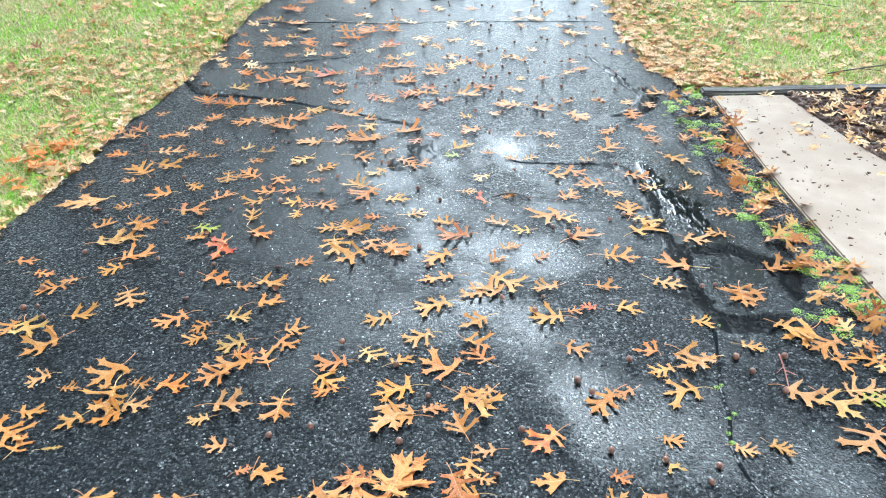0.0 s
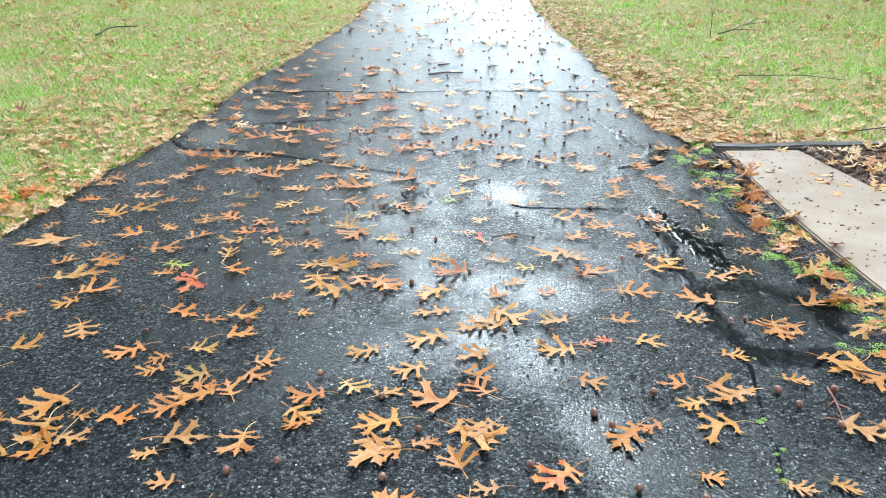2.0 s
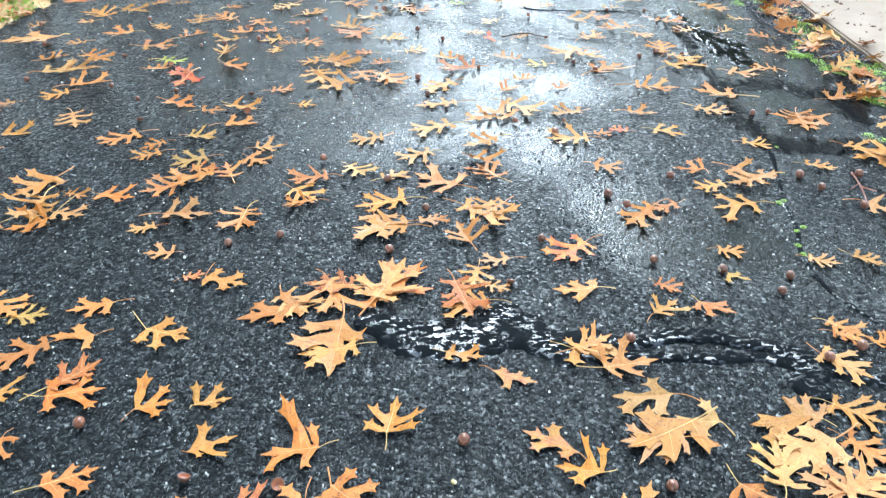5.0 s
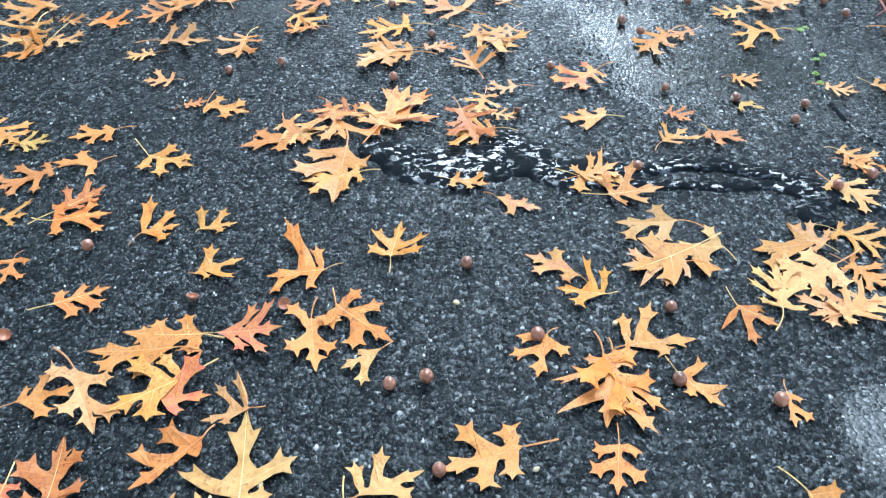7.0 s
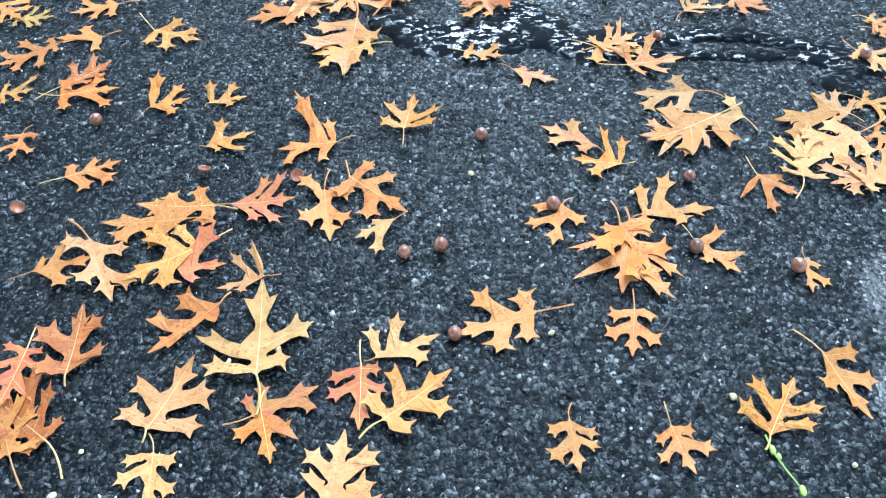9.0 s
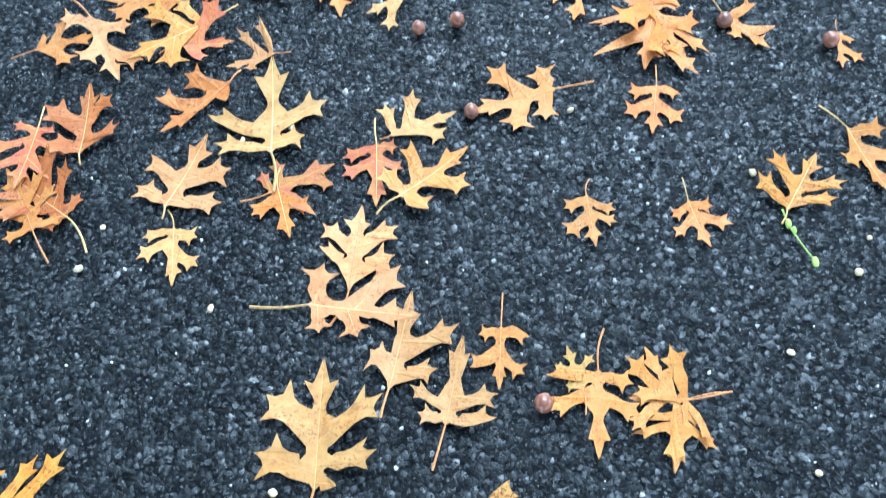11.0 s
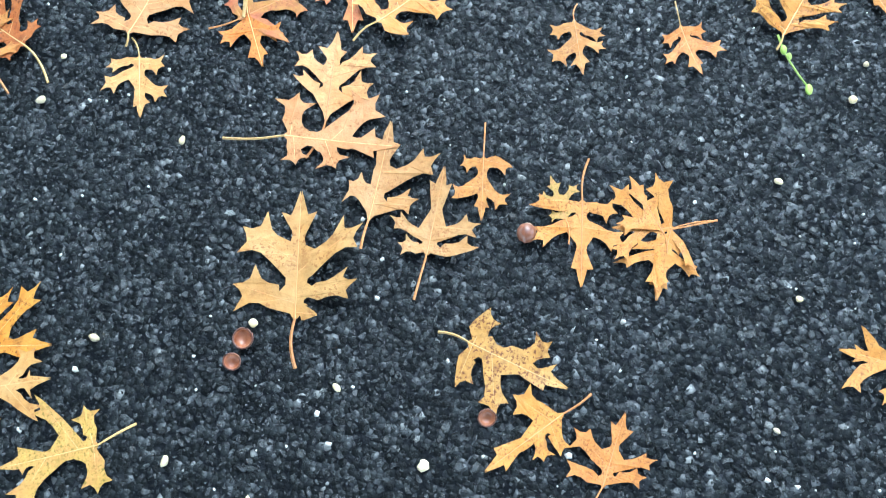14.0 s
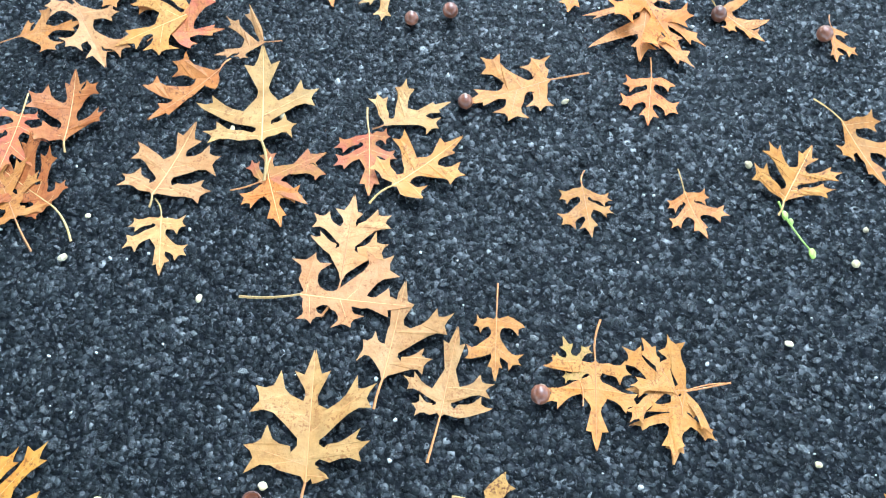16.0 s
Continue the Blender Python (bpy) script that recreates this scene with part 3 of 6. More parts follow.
tagged(big_mesh("outer_grass", v.reshape(-1, 3), np.arange(3 * n).reshape(-1, 3), grass_mat.m), "thin wet lawn grass farther off", "grass", kind="stuff")

# ---- oak leaves ----
from mathutils import geometry


def crossing(pts):
    """Whether an open outline crosses itself."""
    n = len(pts) - 1
    for i in range(n):
        (ax, ay), (bx, by) = pts[i], pts[i + 1]
        for j in range(i + 2, n):
            (cx, cy), (dx, dy) = pts[j], pts[j + 1]
            d1 = (bx - ax) * (cy - ay) - (by - ay) * (cx - ax)
            d2 = (bx - ax) * (dy - ay) - (by - ay) * (dx - ax)
            d3 = (dx - cx) * (ay - cy) - (dy - cy) * (ax - cx)
            d4 = (dx - cx) * (by - cy) - (dy - cy) * (bx - cx)
            if d1 * d2 < 0 and d3 * d4 < 0:
                return True
    return False


def lobe_tips(r, pairs, width, calm):
    """Where the lobes of one side end: (out, up) in blade lengths."""
    spots = {2: (0.14, 0.44), 3: (0.08, 0.30, 0.54)}[pairs]
    reach = {2: (0.86, 1.0), 3: (0.62, 1.0, 0.84)}[pairs]
    tilt = {2: (80, 58), 3: (92, 68, 50)}[pairs]
    tips = []
    for o, w, a in zip(spots, reach, tilt):
        out = 0.56 * width * w * (1 + r.uniform(-0.26, 0.16) * calm)
        a = radians(a + r.uniform(-13, 13) * calm)
        tips.append((out, o + r.uniform(-0.03, 0.03) * calm + out / math.tan(a)))
    return tips


def half_outline(r, tips, web, calm, slim=1.0):
    """One side of the blade: narrow toothed lobes parted by deep round bays."""
    roots = [max(0.05, ty - tx * min(0.95, max(0.05, 0.12 + 0.75 * ty))) for tx, ty in tips]
    for i in range(1, len(roots)):
        roots[i] = max(roots[i], roots[i - 1] + 0.13)
    pts, ribs = [(0.014, 0.0)], []
    for i, (tx, ty) in enumerate(tips):
        o = min(roots[i], 0.72)
        L = math.hypot(tx, ty - o)
        dx, dy = tx / L, (ty - o) / L
        room = min([abs(o - q) for k, q in enumerate(roots) if k != i] + [0.30])
        T = (0.29 * room + 0.03 + 0.05 * L) * r.uniform(0.85, 1.15) * (0.7 + 0.3 * calm) * slim
        wn = T * (0.62 + 0.25 * web)
        bend = r.uniform(-0.02, 0.06) * calm

        def at(u, v):
            v += bend * u * (u - 1)
            return (dx * u * L - dy * v, o + dy * u * L + dx * v)

        sx = (0.055 + 0.10 * web) * r.uniform(0.85, 1.25)
        if i == 0:
            pts += [(0.04, 0.012 + 0.25 * o)]
        else:
            low, mid = roots[i - 1], (roots[i - 1] + 0.03 + o) / 2
            h = 0.16 * (o - low)
            pts += [(sx * 1.5, mid - 1.5 * h), (sx, mid - 0.5 * h), (sx, mid + 0.6 * h), (sx * 1.5, mid + 1.5 * h)]
        big = L > 0.24
        pts += [at(0.34, -wn * 1.05), at(0.52, -wn * 0.9)]
        if big and r.random() < 0.85:
            pts += [at(0.66, -wn * 1.1), at(0.80 + r.uniform(-0.06, 0.05), -T * r.uniform(1.15, 1.55)), at(0.80, -T * 0.50)]
        pts += [at(0.88, -T * 0.20), at(1.0, T * r.uniform(-0.1, 0.1)), at(0.86, T * 0.22)]
        ribs.append((o, *at(0.88, 0.0)))
        if big and r.random() < 0.85:
            pts += [at(0.78, T * 0.55), at(0.82 + r.uniform(-0.06, 0.05), T * r.uniform(1.1, 1.5)), at(0.62, wn * 1.12)]
        pts += [at(0.50, wn * 0.95), at(0.34, wn * 1.05)]
    last = min(roots[-1], 0.72) + 0.04
    top = (last + 0.80) / 2
    sx = (0.045 + 0.07 * web) * r.uniform(0.9, 1.2)
    side = r.uniform(0.10, 0.19)
    pts += [(sx * 1.2, top - 0.02), (sx * 0.95, top + 0.03), (sx * 1.1, top + 0.07), (side, 0.84 + r.uniform(-0.03, 0.03)), (side * 0.48, 0.835), (0.045, 0.91), (0.006, 1.05)]
    return pts, ribs


def oak_outline(r, pairs, width, web, left=None, right=None):
    """Half outlines (left, right) of a bristle-toothed oak leaf of unit length, base at the origin, tip along +y, and its side veins."""
    sides, veins = [], []
    for s, given in ((-1, left), (1, right)):
        for go in range(14):
            calm = 1.0 - 0.07 * go
            tips = given or lobe_tips(r, min(pairs, 3), width * (1 - 0.02 * go), calm)
            pts, ribs = half_outline(r, tips, web, calm, 1.0 if given else 0.72)
            if not crossing(pts) and min(q[0] for q in pts) > 0:
                break
        sides.append([(s * px, py) for px, py in pts])
        veins += [(o, s * tx, ty) for o, tx, ty in ribs]
    return sides, veins


def leaf_geometry(r, pairs=3, width=0.9, web=0.35, curl=0.1, arch=0.05, lift=0.0, left=None, right=None, stalk_end=None):
    """Vertices and faces of the blade (top, underside and rim) and of its ribs and stalk, in units of the blade's length."""
    halves, veins = oak_outline(r, pairs, width, web, left, right)
    tw = r.uniform(-0.08, 0.08)
    ph = r.uniform(0, 6.28)

    def z(x, y):
        v = curl * (abs(x) * 2) ** 1.7 + arch * (2 * y - 1) ** 2 + tw * x * (y - 0.4) + 0.02 * math.sin(6 * y + ph) * abs(x) * 2
        v += lift * max(0.0, x) * 1.4 + 0.006 * math.sin(9 * x + ph * 2)
        return max(v, -0.02) + 0.02

    verts, faces, rims = [], [], []
    for half in halves:
        mid = [(0.0, k / 6) for k in range(6, -1, -1)]
        loop = half + mid
        base = len(verts)
        tri = tessellate(loop)
        verts += [(x, y, z(x, y)) for x, y in loop]
        n = len(loop)
        th = 0.004
        verts += [(x, y, z(x, y) - th) for x, y in loop]
        for t3 in tri:
            a, b, c = t3
            up = (loop[b][0] - loop[a][0]) * (loop[c][1] - loop[a][1]) - (loop[b][1] - loop[a][1]) * (loop[c][0] - loop[a][0])
            if up < 0:
                b, c = c, b
            faces.append((base + a, base + b, base + c))
            faces.append((base + n + c, base + n + b, base + n + a))
        for k in range(len(half) - 1):
            faces.append((base + k, base + k + 1, base + n + k + 1, base + n + k))
    rv, rf = [], []

    def rib(line, w0, w1, up):
        b = len(rv)
        m = len(line)
        for k, (x, y, zz) in enumerate(line):
            x2, y2, _ = line[min(k + 1, m - 1)]
            x1, y1, _ = line[max(k - 1, 0)]
            d = math.hypot(x2 - x1, y2 - y1) + 1e-9
            nx, ny = -(y2 - y1) / d, (x2 - x1) / d
            w = w0 + (w1 - w0) * k / (m - 1)
            rv.extend([(x + nx * w, y + ny * w, zz), (x, y, zz + up * w), (x - nx * w, y - ny * w, zz), (x, y, zz - up * w * 0.5)])
        for k in range(m - 1):
            for q in range(4):
                q2 = (q + 1) % 4
                rf.append((b + 4 * k + q, b + 4 * k + q2, b + 4 * k + 4 + q2, b + 4 * k + 4 + q))

    sway = r.uniform(-0.45, 0.45)
    sl = r.uniform(0.32, 0.52)
    z0 = z(0, 0)
    stalk = []
    for k in range(7):
        u = 1 - k / 6
        stalk.append((sway * sl * u * u, -sl * u, z0 * (1 - 0.5 * u) + 0.02 * math.sin(u * 3.1)))
    if stalk_end:
        bow = r.uniform(-0.04, 0.04)
        stalk = [(stalk_end[0] * (1 - k / 6) + bow * math.sin(k / 6 * 3.1), stalk_end[1] * (1 - k / 6), z) for k, (_, _, z) in enumerate(stalk)]
    rib(stalk, 0.014, 0.010, 1.0)
    cut = (len(rv), len(rf))
    rib([(0, k / 8, z(0, k / 8) + 0.001) for k in range(9)], 0.007, 0.002, 0.4)
    for oy, tx, ty in veins:
        rib([(tx * u, oy + (ty - oy) * u, z(tx * u, oy + (ty - oy) * u) + 0.001) for u in (0.0, 0.3, 0.6, 0.9)], 0.003, 0.001, 0.3)
    return verts, faces, rv, rf, cut


def tessellate(loop):
    return geometry.tessellate_polygon([[Vector((x, y, 0)) for x, y in loop]])


LOOKS = {
    "tan": ("pale tan wet oak leaf with brown flecks", "tan"), "spotted": ("tan wet oak leaf blotched with dark brown spots", "spotted"), "gold": ("golden-orange wet oak leaf lying on asphalt", "gold"),
    "orange": ("deep orange wet lobed oak leaf", "orange"), "rust": ("rust-brown curled wet oak leaf", "rust"),
    "red": ("red-tinged wet fallen oak leaf", "red"), "pink": ("pinkish wet fallen oak leaf", "pink"),
    "yellow": ("yellow wet fallen oak leaf", "yellow"), "green": ("yellow-green fallen oak leaf on asphalt", "green"),
}
laid = []


def leaf(x, y, turn, length, width, look_name, pairs=0, curl=-1.0, left=None, right=None, stalk=None):
    """One fallen oak leaf: where its blade meets the stalk, the way its tip points, blade length and width ratio."""
    k = len(laid)
    r = random.Random(1000 + k)
    if not pairs:
        pairs = 3 if r.random() < 0.55 else 2
    if curl < 0:
        curl = r.choice((0.0, 0.0, 0.02, 0.04, 0.09)) if y < 1.7 else r.choice((0.02, 0.04, 0.07, 0.1, 0.18))
    if look_name == "rust":
        curl = max(curl, 0.14)
    cx, cy = x - math.sin(radians(turn)) * length / 2, y + math.cos(radians(turn)) * length / 2
    under = sum(1 for q in laid if math.hypot(q[0] - cx, q[1] - cy) < 0.5 * (q[2] + length))
    laid.append((cx, cy, length))
    v, f, rv, rf, (nv, nf) = leaf_geometry(r, pairs, width, r.uniform(0.0, 0.35) if y < 1.7 else r.uniform(-0.15, 0.25), curl, r.uniform(-0.01, 0.05), r.uniform(0, 0.25) if r.random() < 0.2 else 0.0, left, right, stalk)
    empty = new("oak_leaf")
    empty.empty_display_size = 0.02
    empty.matrix_basis = Matrix.Translation((x, y, 0.0042 + 0.002 * min(under, 5))) @ Matrix.Rotation(radians(turn), 4, "Z") @ Matrix.Scale(length, 4)
    label, mat = LOOKS[look_name]
    tagged(empty, label, "leaf", "fallen oak leaves on the driveway")
    blade = mesh_object("blade", v, f, LEAF[mat], empty)
    stem_look = stem_pale if r.random() < 0.4 else stem_mat
    mesh_object("stem", rv[:nv], rf[:nf], stem_look, empty)
    mesh_object("midrib", rv[nv:], [tuple(q - nv for q in face) for face in rf[nf:]], stem_look, blade)
    return empty


far_v, far_f, far_mats = [], [], []


def far_leaf(x, y, turn, length, width, look_name, pairs=0):
    """A leaf of the far stretch, gathered into one mesh with its like."""
    r = random.Random(5000 + len(far_v))
    v, f, rv, rf, _ = leaf_geometry(r, pairs or 3, width, 0.3, r.choice((0.02, 0.1, 0.2)), 0.03)
    m = Matrix.Translation((x, y, 0.003)) @ Matrix.Rotation(radians(turn), 4, "Z") @ Matrix.Scale(length, 4)
    o = sum(len(q) for q in far_v)
    far_v.append([m @ Vector(q) for q in v] + [m @ Vector(q) for q in rv])
    far_f.append([tuple(o + k for k in q) for q in f] + [tuple(o + len(v) + k for k in q) for q in rf])
    far_mats.append((list(LOOKS).index(look_name), len(f) + len(rf)))


leaf(-0.144, 0.360, 1, 0.127, 1.0, "tan", left=((0.49, 0.28), (0.45, 0.74)), right=((0.18, 0.02), (0.49, 0.25), (0.52, 0.70)), stalk=(0.02, -0.38))
leaf(-0.332, 0.648, -172, 0.071, 1.0, "tan", left=((0.39, 0.23), (0.41, 0.75)), right=((0.51, 0.13), (0.58, 0.51)), stalk=(0.11, -0.34))
leaf(-0.126, 0.572, -4, 0.101, 1.0, "tan", left=((0.40, 0.48), (0.41, 0.76)), right=((0.45, 0.44), (0.44, 0.81)))
leaf(-0.167, 0.552, -96, 0.112, 1.0, "tan", left=((0.44, 0.06), (0.52, 0.81)), right=((0.28, 0.15), (0.27, 0.51)), stalk=(0.08, -0.57))
leaf(-0.076, 0.460, -10, 0.105, 1.0, "tan", left=((0.28, 0.35),), right=((0.43, 0.27), (0.55, 0.76)), stalk=(-0.02, -0.29))
leaf(-0.018, 0.424, -10, 0.091, 1.0, "tan", left=((0.33, 0.07), (0.48, 0.37)), right=((0.54, 0.17), (0.51, 0.45)), stalk=(-0.04, -0.51))
leaf(0.038, 0.530, 178, 0.066, 1.0, "gold", left=((0.46, 0.14), (0.39, 0.78)), right=((0.36, 0.14), (0.46, 0.72)), stalk=(-0.01, -0.59))
leaf(0.137, 0.484, 177, 0.087, 1.0, "gold", left=((0.40, 0.16), (0.48, 0.55)), right=((0.62, 0.14), (0.60, 0.56)), stalk=(-0.07, -0.53))
leaf(0.225, 0.454, 90, 0.058, 1.0, "gold", left=((0.83, -0.29), (1.27, 0.40), (0.60, 1.05)), right=((0.98, 0.27), (0.76, 1.05)), stalk=(0.14, -0.76))
leaf(0.023, 0.338, -115, 0.098, 1.0, "spotted", left=((0.40, 0.06), (0.35, 0.74)), right=((0.45, 0.07), (0.55, 0.54)), stalk=(0.03, -0.31))
leaf(0.111, 0.272, 126, 0.086, 1.0, "gold", left=((0.34, 0.29), (0.28, 0.48)), right=((0.48, 0.32),), stalk=(-0.01, -0.38))
leaf(0.144, 0.207, -20, 0.068, 1.0, "gold", left=((0.55, 0.17), (0.59, 0.61)), right=((0.52, 0.33), (0.59, 0.60)), stalk=(-0.07, -0.57))
leaf(-0.317, 0.239, 104, 0.088, 1.0, "yellow", left=((0.49, 0.07), (0.45, 0.92)), right=((0.46, 0.13), (0.69, 0.61)), stalk=(0.13, -0.41))
leaf(-0.476, 0.330, -89, 0.097, 1.0, "orange", left=((0.56, 0.17), (0.60, 0.55), (0.64, 0.86)), right=((0.42, 0.38),))
leaf(0.136, 0.692, -174, 0.064, 1.0, "gold", left=((0.48, 0.34), (0.45, 0.61)), right=((0.44, 0.22), (0.48, 0.75)), stalk=(-0.10, -0.32))
leaf(0.249, 0.685, -163, 0.060, 1.0, "gold", left=((0.40, 0.24), (0.59, 0.72)), right=((0.43, 0.25), (0.54, 0.66)), stalk=(-0.10, -0.50))
leaf(0.443, 0.783, -161, 0.091, 1.0, "gold", left=((0.44, 0.18), (0.43, 0.62)), right=((0.30, 0.50),), stalk=(0.15, -0.44))
leaf(0.357, 0.673, -31, 0.085, 1.0, "rust", left=((0.56, 0.23), (0.52, 0.67)), right=((0.49, 0.41), (0.48, 0.71)), stalk=(0.02, -0.23))
leaf(0.106, 0.840, 109, 0.105, 1.0, "gold", left=((0.38, 0.26), (0.41, 0.65)), right=((0.38, 0.08), (0.54, 0.66)), stalk=(-0.03, -0.47))
leaf(0.229, 0.848, 171, 0.070, 1.0, "orange", left=((0.42, 0.13), (0.50, 0.70)), right=((0.48, 0.24), (0.50, 0.68)), stalk=(0.04, -0.44))
leaf(-0.091, 0.772, -66, 0.081, 1.0, "tan", left=((0.57, 0.12), (0.63, 0.61)), right=((0.38, 0.71),), stalk=(-0.02, -0.17))
leaf(-0.107, 0.760, -177, 0.083, 1.0, "pink", left=((0.30, 0.07), (0.38, 0.43)), right=((0.50, 0.20), (0.50, 0.51)), stalk=(0.03, -0.46))
leaf(-0.076, 0.685, -49, 0.098, 1.0, "gold", left=((0.43, 0.09), (0.49, 0.57)), right=((0.36, 0.15), (0.45, 0.71)), stalk=(-0.00, -0.34))
leaf(-0.229, 0.693, -61, 0.081, 1.0, "pink", left=((0.38, 0.05), (0.46, 0.32)), right=((0.70, 0.46), (0.33, 0.89)), stalk=(-0.07, -0.40))
leaf(-0.218, 0.699, -162, 0.066, 1.0, "orange", left=((0.48, 0.55),), right=((0.56, 0.42),))
leaf(-0.230, 0.744, 6, 0.137, 1.0, "tan", left=((0.51, 0.16), (0.59, 0.49)), right=((0.29, 0.17), (0.49, 0.55)), stalk=(0.02, -0.38))
leaf(-0.294, 0.851, 136, 0.102, 1.0, "rust", left=((0.21, 0.22),), right=((0.44, 0.34), (0.41, 0.81)), stalk=(0.06, -0.20))
leaf(-0.344, 0.671, -19, 0.101, 1.0, "tan", left=((0.48, 0.16), (0.52, 0.60)), right=((0.57, 0.29), (0.48, 0.72)), stalk=(0.03, -0.14))
leaf(-0.461, 0.744, 5, 0.101, 1.0, "rust", left=((0.38, 0.16), (0.49, 0.70)), right=((0.47, 0.35), (0.30, 0.82)), stalk=(0.02, -0.14))
leaf(-0.078, 1.182, -9, 0.080, 1.0, "orange", left=((0.50, 0.16), (0.55, 0.66)), right=((0.62, 0.30), (0.66, 0.68)), stalk=(0.07, -0.42))
leaf(-0.177, 1.156, 100, 0.085, 1.0, "orange", left=((0.51, 0.36), (0.44, 1.00)), right=((0.63, 0.13), (1.27, 0.66)), stalk=(0.12, -0.34))
leaf(-0.376, 1.147, -64, 0.074, 1.0, "gold", left=((0.59, 0.55),), right=((0.30, 0.25), (0.65, 0.72)), stalk=(-0.08, -0.10))
leaf(-0.391, 1.247, -74, 0.059, 1.0, "gold", left=((0.75, 0.14), (0.61, 0.82)), right=((0.29, 0.62),), stalk=(0.09, -0.11))
leaf(-0.483, 1.237, -70, 0.060, 1.0, "orange", left=((1.51, 0.41), (0.74, 0.98)), right=((0.50, 0.62),), stalk=(0.35, -0.36))
leaf(-0.572, 1.080, -65, 0.082, 1.0, "gold", left=((0.34, 0.22), (0.32, 0.62)), right=((0.46, 0.39), (0.46, 0.82)), stalk=(-0.05, -0.40))
leaf(-0.527, 1.444, -109, 0.089, 1.0, "gold", left=((0.45, 0.39), (0.30, 0.81)), right=((0.52, 0.17), (0.59, 0.66)), stalk=(-0.40, -0.60))
leaf(-0.612, 1.427, 92, 0.079, 1.0, "gold", left=((0.58, 0.13),), right=((0.39, 0.51),), stalk=(0.20, -0.35))
leaf(0.211, 1.145, 60, 0.089, 1.0, "pink", left=((0.28, 0.21), (0.37, 0.74)), right=((0.38, 0.65),), stalk=(-0.11, -0.21))
leaf(0.244, 1.104, 81, 0.070, 1.0, "orange", left=((0.45, 0.62),), right=((0.66, 0.07), (0.86, 0.57)), stalk=(0.12, -0.25))
leaf(0.259, 1.008, -83, 0.098, 1.0, "gold", left=((0.62, 0.13), (0.80, 0.62)), right=((0.23, 0.59),), stalk=(0.09, -0.22))
leaf(-0.314, 1.026, -82, 0.087, 1.0, "pink", left=((0.51, 0.63), (0.55, 0.93)), right=((0.54, 0.47), (0.61, 0.83)))
leaf(-0.185, 1.056, -169, 0.095, 1.0, "gold", left=((0.46, 0.15), (0.34, 0.71)), right=((0.36, -0.22), (0.42, 0.67)), stalk=(-0.12, -0.43))
leaf(-0.151, 1.079, -129, 0.107, 1.0, "orange", left=((0.43, 0.07), (0.46, 0.48)), right=((0.38, 0.16), (0.42, 0.72)), stalk=(-0.20, -0.27))
leaf(-0.079, 0.997, 124, 0.062, 1.0, "tan", left=((0.67, 0.91),), right=((0.27, 0.46),))
leaf(-0.333, 1.022, 89, 0.110, 1.0, "gold", left=((0.36, 0.11), (0.42, 0.60)), right=((0.35, 0.32), (0.25, 0.69)), stalk=(-0.04, -0.28))
leaf(-0.369, 0.996, 94, 0.113, 1.0, "gold", left=((0.44, 0.42), (0.33, 0.84)), right=((0.41, 0.46),))
leaf(-0.496, 0.959, -150, 0.117, 1.0, "tan", left=((0.38, 0.36), (0.33, 0.90)), right=((0.30, -0.03), (0.28, 0.65)), stalk=(0.15, -0.46))
leaf(-0.556, 0.903, -71, 0.080, 1.0, "gold", left=((0.30, 0.18), (0.51, 0.54)), right=((0.60, 0.57),), stalk=(0.03, -0.39))
leaf(-0.339, 0.945, 123, 0.103, 1.0, "gold", left=((0.40, 0.67),), right=((0.54, 0.16), (0.69, 0.58)))
leaf(-0.368, 0.910, -85, 0.067, 1.0, "pink", left=((0.96, 0.80),), right=((0.60, 0.51),))
leaf(-0.244, 0.896, 110, 0.061, 1.0, "tan", left=((0.26, 0.59),), right=((0.94, 0.09), (0.78, 0.61)), stalk=(-0.05, -0.33))
leaf(0.379, 1.266, 93, 0.096, 1.0, "tan", left=((0.51, 0.39), (0.42, 0.96)), right=((0.35, 0.36),))
leaf(0.440, 1.206, 88, 0.079, 1.0, "tan", left=((0.40, 0.46),), right=((0.67, 0.27),), stalk=(-0.36, -0.19))
leaf(0.403, 1.207, 117, 0.128, 1.0, "gold", left=((0.52, 0.26), (0.44, 0.72)), right=((0.43, 0.62),))
leaf(0.598, 1.220, 101, 0.113, 1.0, "gold", left=((0.43, 0.96),), right=((0.43, 0.33),), stalk=(0.05, -0.13))
leaf(0.600, 1.166, 116, 0.118, 1.0, "tan", left=((0.40, 0.22), (0.44, 0.62)), right=((0.42, 0.25), (0.42, 0.66)))
leaf(0.432, 1.085, -129, 0.064, 1.0, "orange", left=((0.34, 0.46),), right=((1.00, 0.09), (0.92, 0.90)), stalk=(-0.38, -0.45))
leaf(0.323, 0.959, -137, 0.071, 1.0, "gold", left=((0.56, 0.27), (0.40, 0.83)), right=((0.29, 0.49),), stalk=(-0.17, -0.42))
leaf(0.461, 0.931, 176, 0.055, 1.0, "gold", left=((0.35, 0.23), (0.49, 0.80)), right=((0.26, 0.38),), stalk=(-0.01, -0.36))
leaf(0.226, 0.989, -159, 0.113, 1.0, "orange", left=((0.38, 0.17), (0.36, 0.62)), right=((0.57, 0.44), (0.42, 0.84)), stalk=(-0.07, -0.37))
leaf(0.152, 1.025, 166, 0.076, 1.0, "orange", left=((0.49, 0.33),), right=((0.56, 0.17), (0.59, 0.67)), stalk=(-0.17, -0.23))
leaf(-0.459, 1.605, -107, 0.089, 1.0, "gold", left=((0.38, 0.23), (0.37, 0.78)), right=((0.36, 0.14), (0.37, 0.67)), stalk=(-0.56, -0.09))
